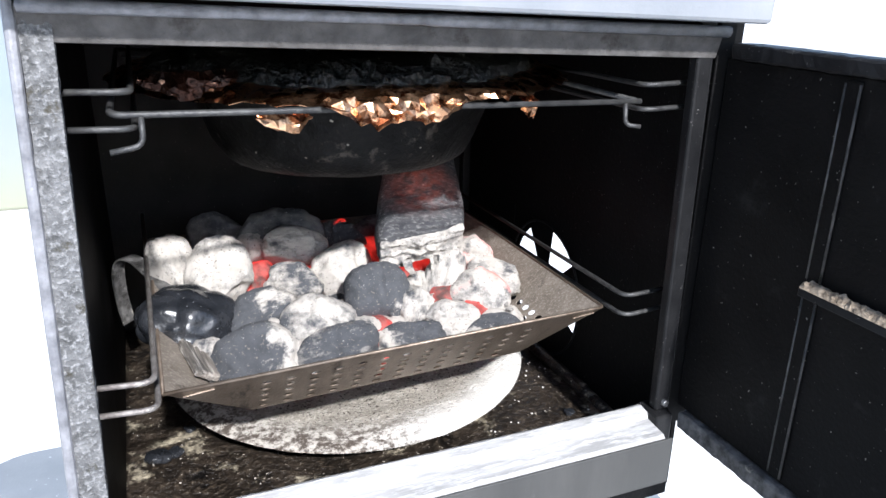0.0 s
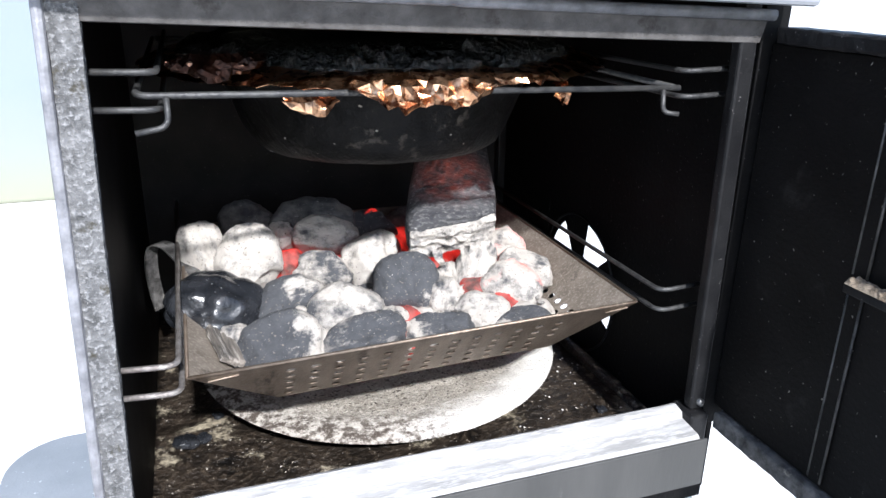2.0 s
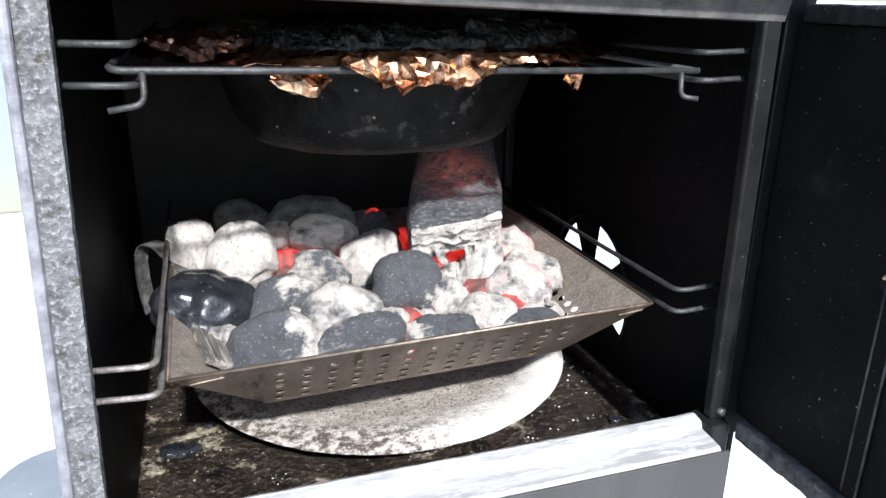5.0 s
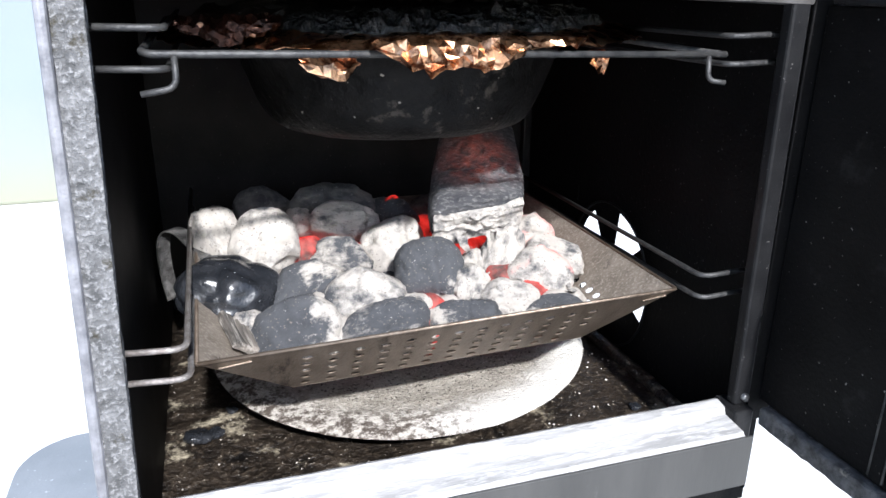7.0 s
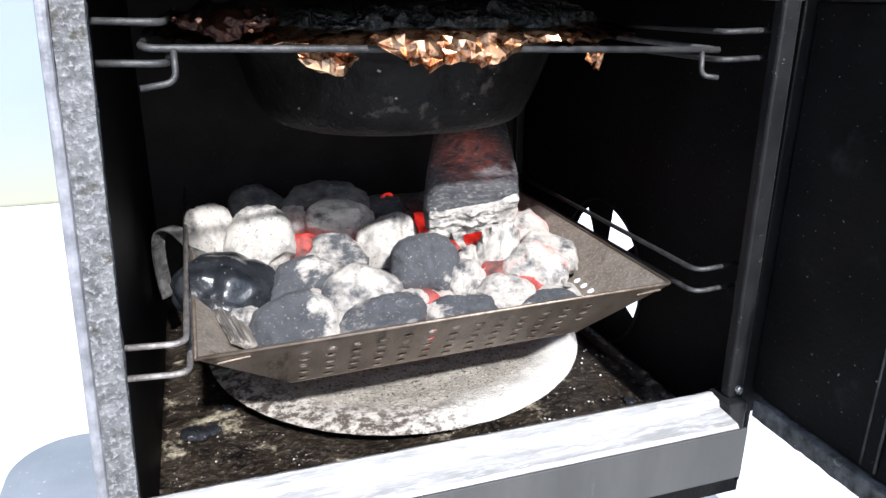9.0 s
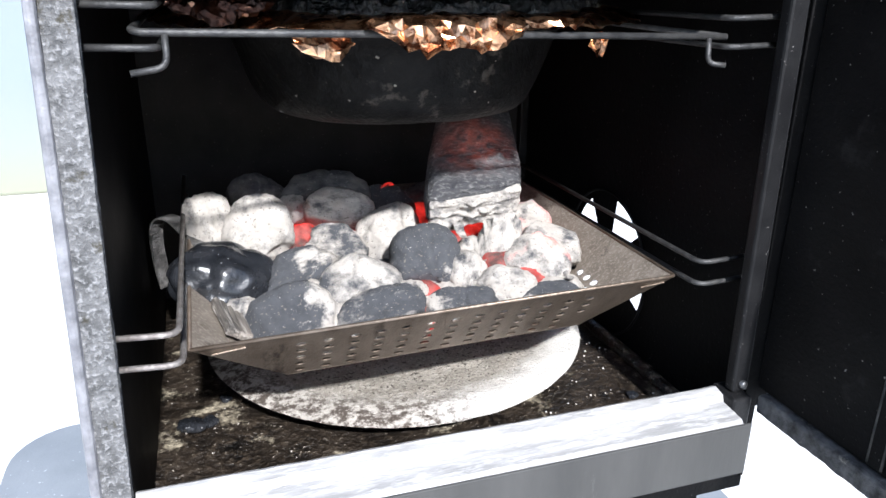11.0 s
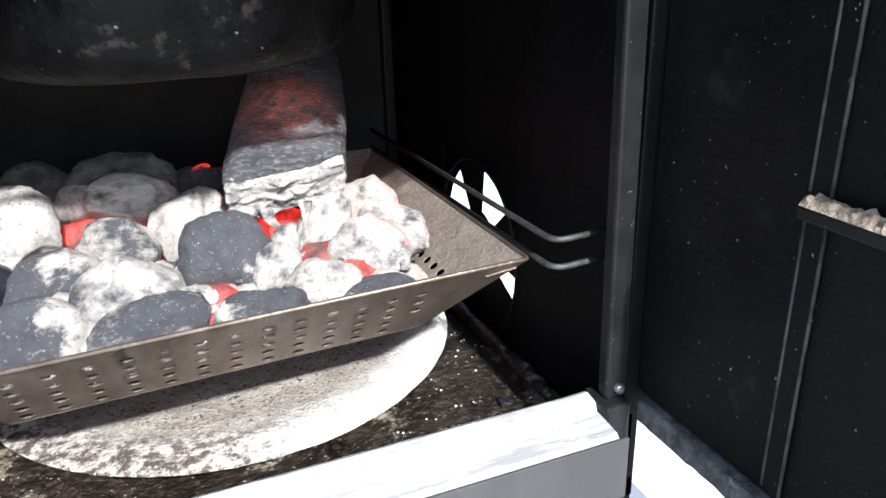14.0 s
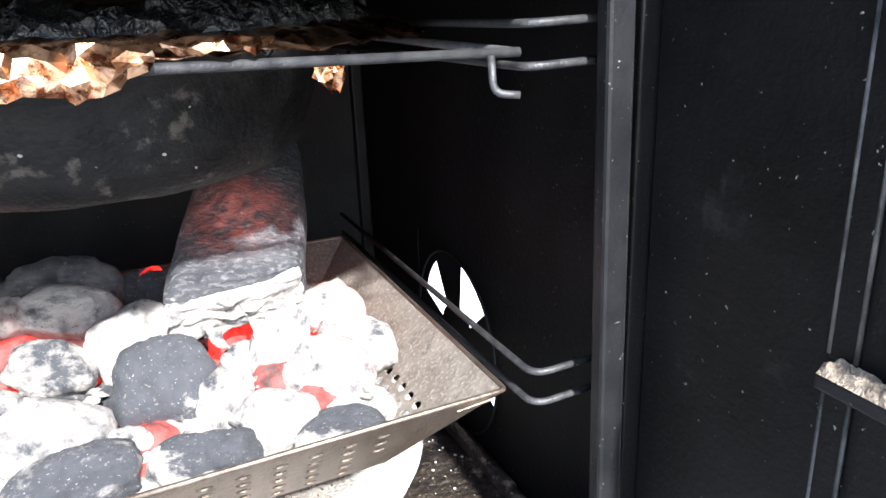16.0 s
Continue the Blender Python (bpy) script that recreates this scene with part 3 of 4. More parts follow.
# ---- the open door ----
def build_door():
    door = empty("firebox_door", "black sooty firebox door swung fully open on its hinges", "door", (0.43, -0.004, 0.3))
    inv = Matrix.Translation((-0.43, 0.004, -0.3))

    def d(name, bm, mat, label="", smooth=False):
        ob = part(name, bm, mat, door, label, smooth)
        ob.matrix_parent_inverse = inv
        return ob

    x = 0.4265
    d("door_skin", boxed((x + 0.012, -0.455, 0.318), (x + 0.034, -0.0045, 0.622), 0.003), M_GREY, "grey outer skin")
    d("inner_panel", boxed((x + 0.004, -0.448, 0.330), (x + 0.012, -0.0045, 0.612), 0.001), M_DOOR, "soot-black inner panel")
    for z0, z1, n in ((0.314, 0.3285, "bottom_flange"), (0.6125, 0.6235, "top_flange")):
        b = bmesh.new()
        box(b, (x - 0.002, -0.455, z0), (x + 0.014, -0.012, z1), 0.002)
        bmesh.ops.subdivide_edges(b, edges=[e for e in b.edges if abs(e.verts[0].co.y - e.verts[1].co.y) > 0.2], cuts=80)
        roughen(b, 0.0009, 260)
        d(n, b, M_CRUSTED if n == "bottom_flange" else M_POST, "crusted bottom flange" if n == "bottom_flange" else "")
    for z0, z1 in ((0.332, 0.4745), (0.4815, 0.610)):
        d("panel_rib", boxed((x + 0.0022, -0.116, z0), (x + 0.0042, -0.104, z1), 0.0012), M_DOOR, "low pressed rib")
    for y in (-0.1048, -0.1152):
        for z0, z1 in ((0.334, 0.4735), (0.4835, 0.608)):
            d("rib_edge", tube([(x + 0.0024, y, z0), (x + 0.0024, y, z1)], 0.0009, 6), M_RIBEDGE, "", True)
    d("ledge", boxed((x - 0.0075, -0.45, 0.4740), (x + 0.0042, -0.108, 0.4800), 0.001), M_POST, "narrow inner ledge")
    grit = bmesh.new()
    bmesh.ops.create_grid(grit, x_segments=8, y_segments=160, size=0.5)
    for v in grit.verts:
        edge = 1 - (2 * abs(v.co.x)) ** 4
        h = 0.0045 * edge * (0.6 + 0.9 * noise.noise(Vector((v.co.x * 6, v.co.y * 90, 3))) + 0.5 * noise.noise(Vector((v.co.x * 12, v.co.y * 260, 5))))
        v.co = Vector((x - 0.0018 + 0.0125 * v.co.x, -0.279 + 0.340 * v.co.y, 0.4801 + max(h, -0.0004)))
    d("grit", grit, M_GRIT, "tan gritty ash on the ledge")


build_door()


# ---- wire supports ----
def support(name, x_wall, x_in, z_up, z_low, mat, y_front, back, label):
    s = empty(name, label, "wire support", (x_wall, y_front, z_low), "wire rack supports")
    inv = Matrix.Translation((-x_wall, -y_front, -z_low))
    for z in (z_up, z_low):
        ob = part("wire", tube([(x_wall, y_front, z), (x_in, y_front - 0.002, z - 0.001), (x_in, back, z - 0.006)], 0.0019, 8, 0.010), mat, s, "", True)
        ob.matrix_parent_inverse = inv
    ob = part("wire", tube([(x_wall, y_front, z_up), (x_wall, y_front, z_low)], 0.0019, 8), mat, s, "", True)
    ob.matrix_parent_inverse = inv


support("basket_support", X0, 0.031, 0.431, 0.412, M_ROD, 0.004, 0.37, "bent rusty wire support on the firebox side wall")
support("basket_support", X1 - 0.004, 0.384, 0.426, 0.409, M_RODB, 0.022, 0.37, "bent sooty wire support on the firebox side wall")
support("rack_support", X0, 0.038, 0.603, 0.583, M_RODB, 0.012, 0.37, "upper bent wire support on the firebox side wall")
support("rack_support", X1 - 0.004, 0.376, 0.594, 0.5765, M_RODB, 0.014, 0.37, "upper bent wire support on the firebox side wall")


# ---- upper rack with pan ----
def build_rack():
    rack = empty("cooking_rack", "sooty wire rack carrying the drip pan", "rack", (0.2, 0.03, 0.58))
    inv = Matrix.Translation((-0.2, -0.03, -0.58))

    def w(name, pts, r=0.0021):
        ob = part(name, tube(pts, r, 8, 0.006), M_RODB, rack, "", True)
        ob.matrix_parent_inverse = inv

    fl, fr = Vector((0.026, 0.012, 0.5895)), Vector((0.372, 0.012, 0.5820))
    bl, br = Vector((0.026, 0.39, 0.5895)), Vector((0.372, 0.39, 0.5820))
    w("frame_wire", [bl + Vector((0, 0, 0)), fl + Vector((0, 0.004, 0.001)), fl + Vector((0.004, 0, 0)), fr])
    w("frame_wire", [fr + Vector((-0.002, 0.003, 0)), br])
    w("frame_wire", [bl, br])
    w("hook", [(0.0415, 0.010, 0.5885), (0.0415, 0.008, 0.5730), (0.024, 0.006, 0.5705)], 0.0017)
    w("hook", [(0.358, 0.010, 0.5815), (0.358, 0.008, 0.5665), (0.368, 0.004, 0.5655)], 0.0017)
    for y in (0.385,):
        w("cross_wire", [(0.03, y - 0.01, 0.5865), (0.37, y - 0.01, 0.5795)])


build_rack()


def creased(bm, amount, seed):
    """Shifts each corner at random and splits the faces: flat facets, as in creased foil."""
    rng = random.Random(seed)
    for v in bm.verts:
        v.co += Vector((rng.uniform(-1, 1), rng.uniform(-1, 1), rng.uniform(-1, 1))) * amount
    bmesh.ops.triangulate(bm, faces=bm.faces[:])


def foil_flap(name, x0, x1, y, z0, z1, parent, inv, mat, seed, nx=14, nz=5, amount=0.0011):
    """A creased sheet that hangs from the pan's edge, with a ragged foot."""
    bm = bmesh.new()
    rng = random.Random(seed)
    grid = []
    for i in range(nx + 1):
        u = i / nx
        foot = (0.72 + 0.28 * noise.noise(Vector((u * 4 + seed * 3.3, 0.5, 0))) + rng.uniform(-0.08, 0.08)) * (0.4 + 0.6 * min(1.0, 4 * u, 4 * (1 - u)))
        grid.append([bm.verts.new((x0 + (x1 - x0) * u, y - 0.006 * math.sin(j / nz * 2.5), z1 + (z0 - z1) * j / nz * foot)) for j in range(nz + 1)])
    for i in range(nx):
        for j in range(nz):
            bm.faces.new((grid[i][j], grid[i + 1][j], grid[i + 1][j + 1], grid[i][j + 1]))
    for v in bm.verts:
        fold = noise.voronoi(Vector((v.co.x * 120, seed, v.co.z * 70)))[0]
        v.co.y += 0.006 * (fold[1] - fold[0]) + 0.003 * noise.noise(Vector((v.co.x * 60, seed, v.co.z * 40)))
    creased(bm, amount, seed)
    ob = part(name, bm, mat, parent)
    ob.matrix_parent_inverse = inv
    s = ob.modifiers.new("sheet", "SOLIDIFY")
    s.thickness = 0.0004


def build_pan():
    c = (0.204, 0.194)
    pan = empty("drip_pan", "burnt round drip pan on the rack, its foil coloured with ember reflections", "pan", (c[0], c[1], 0.525))
    inv = Matrix.Translation((-c[0], -c[1], -0.525))
    body = spun([(0, 0.516), (0.06, 0.5165), (0.088, 0.5185), (0.100, 0.5215), (0.1065, 0.527), (0.1115, 0.536), (0.1155, 0.546), (0.121, 0.562), (0.128, 0.584), (0.165, 0.588), (0.165, 0.590), (0.125, 0.588), (0.117, 0.562), (0.104, 0.532), (0, 0.526)], c, 128, 0.0020)
    for v in body.verts:
        v.co += (v.co - Vector((c[0], c[1], v.co.z))) * 0.022 * noise.noise(Vector((v.co.x * 45, v.co.y * 45, v.co.z * 8)))
    ob = part("bowl", body, M_PAN, pan, "scorched bowl", True)
    ob.matrix_parent_inverse = inv
    rim = bmesh.new()
    n, mrows = 150, 5
    rows = []
    for k in range(n):
        a = 2 * math.pi * k / n
        row = []
        for j in range(mrows):
            t = j / (mrows - 1)
            r = 0.133 + 0.052 * t
            row.append(rim.verts.new((c[0] + r * math.cos(a), c[1] + r * math.sin(a), 0.592 + 0.006 * math.sin(t * math.pi) - 0.004 * t)))
        rows.append(row)
    for k in range(n):
        a, b2 = rows[k], rows[(k + 1) % n]
        for j in range(mrows - 1):
            rim.faces.new((a[j], b2[j], b2[j + 1], a[j + 1]))
    creased(rim, 0.0015, 5)
    ob = part("foil_rim", rim, M_FOIL, pan, "creased copper-coloured foil rim")
    ob.matrix_parent_inverse = inv
    s = ob.modifiers.new("sheet", "SOLIDIFY")
    s.thickness = 0.0005
    foil_flap("foil_flap", 0.106, 0.138, 0.026, 0.570, 0.585, pan, inv, M_FOIL, 1, 8, 4, 0.0016)
    foil_flap("foil_flap", 0.142, 0.232, 0.003, 0.574, 0.594, pan, inv, M_FOIL, 3, 20, 4, 0.0020)
    foil_flap("foil_flap", 0.234, 0.272, 0.012, 0.586, 0.594, pan, inv, M_FOIL, 6, 9, 3, 0.0015)
    foil_flap("foil_flap", 0.292, 0.306, 0.045, 0.560, 0.584, pan, inv, M_FOIL, 9, 6)
    foil_flap("foil_flap", 0.042, 0.100, 0.060, 0.584, 0.606, pan, inv, M_FOILD, 12, 18)
    drips = bmesh.new()
    rng = random.Random(3)
    for k in range(46):
        a = radians(rng.gauss(318, 9) if k < 18 else rng.uniform(200, 335))
        z = rng.uniform(0.524, 0.538) if k < 18 else rng.uniform(0.521, 0.570)
        r = 0.0985 + (z - 0.5185) * 0.46
        size = rng.uniform(0.0010, 0.0030)
        for v in bmesh.ops.create_icosphere(drips, subdivisions=2, radius=size)["verts"]:
            n = 1 + 0.5 * noise.noise(v.co * 500 + Vector((k, 0, 0)))
            v.co = Vector((c[0] + r * math.cos(a) + v.co.x * n, c[1] + r * math.sin(a) + v.co.y * n * 0.7, z + v.co.z * n * 0.8))
    ob = part("baked_drips", drips, M_CRUSTED, pan, "tan baked-on drips")
    ob["kind"] = "stuff"
    ob.matrix_parent_inverse = inv
    crust = spun([(0, 0.600), (0.05, 0.603), (0.10, 0.606), (0.130, 0.606), (0.152, 0.600), (0.158, 0.591), (0.13, 0.588), (0, 0.588)], c, 160, 0.0)
    bmesh.ops.subdivide_edges(crust, edges=crust.edges, cuts=1, use_grid_fill=True)
    roughen(crust, 0.008, 75)
    roughen(crust, 0.003, 240, 3.0)
    ob = part("charred_crust", crust, M_CRUST, pan, "glossy black charred crust")
    ob.matrix_parent_inverse = inv


build_pan()


# ---- ash pan on the floor ----
def build_ash_pan():
    c = (0.217, 0.252)
    pan = empty("ash_pan", "round shallow pan heaped with pale grey ash on the firebox floor", "pan", (c[0], c[1], ZF))
    inv = Matrix.Translation((-c[0], -c[1], -ZF))
    body = spun([(0, 0.267), (0.10, 0.267), (0.132, 0.272), (0.160, 0.284), (0.1735, 0.2875), (0.1755, 0.2885), (0.1745, 0.2895), (0.163, 0.286), (0.13, 0.277), (0, 0.272)], c, 96)
    ob = part("dish", body, M_PAN, pan, "dark scorched dish", True)
    ob.matrix_parent_inverse = inv
    def bed(name, r0, r1, level, mat, label):
        bm = bmesh.new()
        n, rings = 180, 44
        rows = []
        for j in range(rings + 1):
            t = j / rings
            r = r0 + (r1 - r0) * t
            row = []
            for k in range(n):
                a = 2 * math.pi * k / n
                x, y = r * math.cos(a), r * math.sin(a)
                rough = 0.0022 * noise.noise(Vector((x * 60, y * 60, 0))) + 0.0012 * noise.noise(Vector((x * 210, y * 210, 4)))
                row.append(bm.verts.new((c[0] + x, c[1] + y, level(r) + rough * (0.35 if r > 0.150 else 1.0))))
            rows.append(row)
        for a, b2 in zip(rows, rows[1:]):
            for k in range(n):
                bm.faces.new((a[k], b2[k], b2[(k + 1) % n], a[(k + 1) % n]))
        ob = part(name, bm, mat, pan, label, True)
        ob.matrix_parent_inverse = inv

    bed("ash_bed", 0.002, 0.1800, lambda r: 0.2925 + 0.0030 * min(1.0, max(0.0, (r - 0.11) / 0.04)) - 0.004 * max(0.0, (r - 0.155) / 0.025) ** 2, M_ASH, "powdery ash scorched to one side, its rim painted pale for sunlight")


build_ash_pan()

# ---- perforated basket ----
BX0, BX1, BY0, BY1, BZ = 0.034, 0.379, 0.040, 0.340, 0.4075
INSET, DEEP = 0.058, 0.047


def RIM(x):
    """y of the front rim, which stands a little askew."""
    return BY0 - 0.015 + 0.016 * (x - BX0) / (BX1 - BX0)


def FOOT(x):
    """y of the front wall's foot."""
    return RIM(x) + 0.036



def perforated(corner, u, v, nu, nv, holes, size=(0.55, 0.45)):
    """A sheet spanned by u and v from corner, in nu by nv cells; cells in holes have an eight-sided hole. u and v are tapered by the caller."""
    bm = bmesh.new()
    verts = {}

    def at(i, j):
        key = (round(i, 4), round(j, 4))
        if key not in verts:
            verts[key] = bm.verts.new(corner(i / nu, j / nv))
        return verts[key]

    for i in range(nu):
        for j in range(nv):
            q = [at(i, j), at(i + 1, j), at(i + 1, j + 1), at(i, j + 1)]
            if (i, j) not in holes:
                bm.faces.new(q)
                continue
            hx, hy = size[0] / 2, size[1] / 2
            ring = []
            for k in range(8):
                a = radians(45 * k + 22.5)
                ring.append(bm.verts.new(corner((i + 0.5 + hx * math.cos(a) * 1.08) / nu, (j + 0.5 + hy * math.sin(a) * 1.08) / nv)))
            # ring order: right-low-up .. match the quad's corners
            order = [(5, 6, q[0], q[1]), (7, 0, q[1], q[2]), (1, 2, q[2], q[3]), (3, 4, q[3], q[0])]
            for a, b2, c, e in order:
                bm.faces.new((c, e, ring[b2], ring[a]))
            for a, b2, c in ((6, 7, q[1]), (0, 1, q[2]), (2, 3, q[3]), (4, 5, q[0])):
                bm.faces.new((ring[a], c, ring[b2]))
    return bm


def build_basket():
    basket = empty("charcoal_basket", "heat-browned square perforated steel basket full of charcoal", "basket", (0.207, 0.19, BZ - DEEP))
    inv = Matrix.Translation((-0.207, -0.19, DEEP - BZ))
    top = [Vector((BX0, BY0 - 0.015, BZ)), Vector((BX1, BY0 + 0.001, BZ)), Vector((BX1 - 0.003, BY1, BZ)), Vector((BX0, BY1, BZ))]
    low = [Vector((BX0 + INSET, FOOT(BX0 + INSET), BZ - DEEP)), Vector((BX1 - INSET, FOOT(BX1 - INSET), BZ - DEEP)), Vector((BX1 - INSET, BY1 - INSET, BZ - DEEP)), Vector((BX0 + INSET, BY1 - INSET, BZ - DEEP))]

    def wall(a, b2, name, nu, holes):
        def corner(s, t):
            return (low[a].lerp(low[b2], s)).lerp(top[a].lerp(top[b2], s), t)
        ob = part(name, perforated(corner, None, None, nu, 8, holes, (0.58, 0.66)), M_STEEL if name == "front_wall" else M_STEELD, basket)
        ob.matrix_parent_inverse = inv
        s = ob.modifiers.new("sheet", "SOLIDIFY")
        s.thickness, s.offset = 0.001, 0

    # front wall: an upright field of punched rows between two plain folded corners
    def field(s, t):
        return low[0].lerp(low[1], s).lerp(Vector((low[0].x, RIM(low[0].x), BZ)).lerp(Vector((low[1].x, RIM(low[1].x), BZ)), s), t)
    front = perforated(field, None, None, 13, 6, {(i, j) for i in range(13) for j in range(5) if not (i == 12 and j < 2)}, (0.42, 0.52))
    for a, b2 in ((0, low[0]), (1, low[1])):
        tri = [front.verts.new(p) for p in (top[a], b2, Vector((b2.x, RIM(b2.x), BZ)))]
        front.faces.new(tri)
    bmesh.ops.remove_doubles(front, verts=front.verts[:], dist=0.0002)
    ob = part("front_wall", front, M_STEEL, basket)
    ob.matrix_parent_inverse = inv
    s = ob.modifiers.new("sheet", "SOLIDIFY")
    s.thickness, s.offset = 0.001, 0
    wall(1, 2, "side_wall", 21, {(i, j) for i in range(2, 19) for j in (1, 2, 3)})
    wall(2, 3, "back_wall", 21, {(i, j) for i in range(2, 19) for j in (1, 2, 3)})
    wall(3, 0, "side_wall", 21, {(i, j) for i in range(2, 19) for j in (1, 2, 3)})

    def base(s, t):
        return low[0].lerp(low[1], s).lerp(low[3].lerp(low[2], s), t)
    ob = part("base", perforated(base, None, None, 18, 16, {(i, j) for i in range(1, 17) for j in range(1, 15)}, (0.5, 0.5)), M_STEEL, basket)
    ob.matrix_parent_inverse = inv
    s = ob.modifiers.new("sheet", "SOLIDIFY")
    s.thickness = 0.001
    rolled = tube([*top, top[0]], 0.0014, 8, 0.004)
    ob = part("rolled_rim", rolled, M_STEEL, basket, "thin rolled rim", True)
    ob.matrix_parent_inverse = inv
    for x0, x1 in ((0.046, 0.066), (0.352, 0.372)):
        ob = part("handle_slot", tube([(x0, RIM(x0) + 0.004, BZ - 0.0075), (x1, RIM(x1) + 0.003, BZ - 0.0055)], 0.0007, 6), M_STEEL, basket, "bright folded slot edge")
        ob.matrix_parent_inverse = inv


build_basket()


def build_strap():
    """A flat metal band bent over the basket's side, its free end hanging down."""
    path = [(0.046, 0.205, 0.401), (0.034, 0.235, 0.410), (0.022, 0.262, 0.415), (0.012, 0.278, 0.413), (0.006, 0.284, 0.404), (0.004, 0.285, 0.388), (0.005, 0.284, 0.366), (0.008, 0.283, 0.345)]
    pts = [Vector(p) for p in path]
    fine = []
    for i in range(len(pts) - 1):
        p0, p1, p2, p3 = pts[max(i - 1, 0)], pts[i], pts[i + 1], pts[min(i + 2, len(pts) - 1)]
        for k in range(5):
            t = k / 5
            fine.append(0.5 * (2 * p1 + (p2 - p0) * t + (2 * p0 - 5 * p1 + 4 * p2 - p3) * t * t + (3 * p1 - p0 - 3 * p2 + p3) * t ** 3))
    fine.append(pts[-1])
    bm = bmesh.new()
    rows = []
    across = Vector((0.75, 0.66, 0.0)).normalized()
    for i, p in enumerate(fine):
        along = (fine[min(i + 1, len(fine) - 1)] - fine[max(i - 1, 0)]).normalized()
        side = (across - along * across.dot(along)).normalized()
        up = along.cross(side)
        rows.append([bm.verts.new(p + side * a * 0.007 + up * c * 0.0008) for a, c in ((-1, -1), (1, -1), (1, 1), (-1, 1))])
    for a, c in zip(rows, rows[1:]):
        for k in range(4):
            bm.faces.new((a[k], a[(k + 1) % 4], c[(k + 1) % 4], c[k]))
    bm.faces.new(rows[0])
    bm.faces.new(rows[-1][::-1])
    tagged(part("strap_handle", bm, M_CRUSTED), "bent grey metal strap hanging beside the basket", "handle")


build_strap()


# ---- charcoal ----
def briquette_mesh(name, seed, mat, size=(0.052, 0.048, 0.032), rough=0.0034, fine=7, n=38):
    """A pressed briquette: two pillow faces that meet in a seam, a groove across, a crumbled surface."""
    bm = bmesh.new()
    sheets = []
    for side in (1, -1):
        rows = []
        for i in range(n + 1):
            row = []
            for j in range(n + 1):
                u, v = 2 * i / n - 1, 2 * j / n - 1
                rim = i in (0, n) or j in (0, n)
                if side == -1 and rim:
                    row.append(sheets[0][i][j])
                    continue
                x, y = u * math.sqrt(1 - 0.46 * v * v), v * math.sqrt(1 - 0.46 * u * u)
                z = ((1 - abs(u) ** 3.2) * (1 - abs(v) ** 3.2)) ** 0.46 if not rim else 0.0
                z *= 1 - 0.10 * max(0.0, 1 - abs(u + 0.15 * math.sin(seed)) / 0.10)
                row.append(bm.verts.new((x * size[0] / 2, y * size[1] / 2, side * z * size[2] / 2)))
            rows.append(row)
        sheets.append(rows)
        for i in range(n):
            for j in range(n):
                bm.faces.new((rows[i][j], rows[i + 1][j], rows[i + 1][j + 1], rows[i][j + 1]))
    rng = random.Random(round(seed * 100))
    for _ in range(6):
        cut = Vector((rng.uniform(-1, 1), rng.uniform(-1, 1), rng.uniform(-0.8, 0.8))).normalized()
        reach = max(v.co.dot(cut) for v in bm.verts) * rng.uniform(0.74, 0.95)
        for v in bm.verts:
            over = v.co.dot(cut) - reach
            if over > 0:
                v.co -= cut * over * 0.85
    for v in bm.verts:
        q = v.co * 38 + Vector((seed * 7.1, seed * 3.3, seed))
        d = Vector((noise.noise(q * 0.9), noise.noise(q * 0.9 + Vector((13, 0, 0))), noise.noise(q * 0.9 + Vector((0, 17, 0))))) * 0.0030
        out = v.co.normalized()
        chip = max(0.0, noise.noise(q * 1.5 + Vector((4, 4, 4))) - 0.25) * 0.009
        v.co += d + out * (noise.noise(q * 3.3) * rough * 0.36 + noise.noise(q * fine * 1.3) * rough * 0.24 - chip)
    return mesh_of(name, bm, mat, True)


COAL_LABELS = {
    "ash": "briquette burnt pale with grey ash in the basket",
    "half": "briquette half coated with white ash in the basket",
    "dark": "dark grey charcoal briquette barely lit in the basket",
    "edge_r": "dark briquette with white ash along one edge",
    "edge_l": "charcoal-grey briquette whitened at its lower side",
    "edge_b": "small dark briquette bordered with white ash",
    "char": "grey briquette thinly veiled with ash, toned darker for back shade",
    "ring": "briquette with an ash-white ring round a dark hollow",
    "pink": "pale ashen briquette glowing red along its cracks",
    "hot": "red glowing briquette deep in the basket",
}
COAL_MATS = {"ash": C_ASH, "half": C_HALF, "dark": C_DARK, "edge_r": C_EDGE_R, "edge_l": C_EDGE_L, "edge_b": C_EDGE_B, "char": C_CHAR, "ring": C_RING, "pink": C_PINK, "hot": M_EMBER}
coal_meshes = {}


def coal(kind, x, y, z, tilt=0, yaw=0, spin=0, w=0.054, d=0.050, h=0.033, variant=0):
    """tilt leans the pillow face forward, yaw turns it, spin turns the outline within the face."""
    if z > 0.383 and kind != "hot":
        variant = 10 + len(coal_meshes)
    key = (kind, variant)
    if key not in coal_meshes:
        coal_meshes[key] = briquette_mesh("briquette", 1.7 * variant + 11 * list(COAL_MATS).index(kind), COAL_MATS[kind])
    ob = new("briquette", coal_meshes[key])
    sink = 0.38 * h if z > 0.383 and kind != "hot" else 0.0
    ob.matrix_world = pose(x, y, z, tilt, 0, yaw) @ pose(0, 0, -sink, 0, 0, spin) @ Matrix.Diagonal((w / 0.047, d / 0.043, h / 0.030, 1))
    tagged(ob, COAL_LABELS[kind], "charcoal", "briquettes in the basket")
    return ob


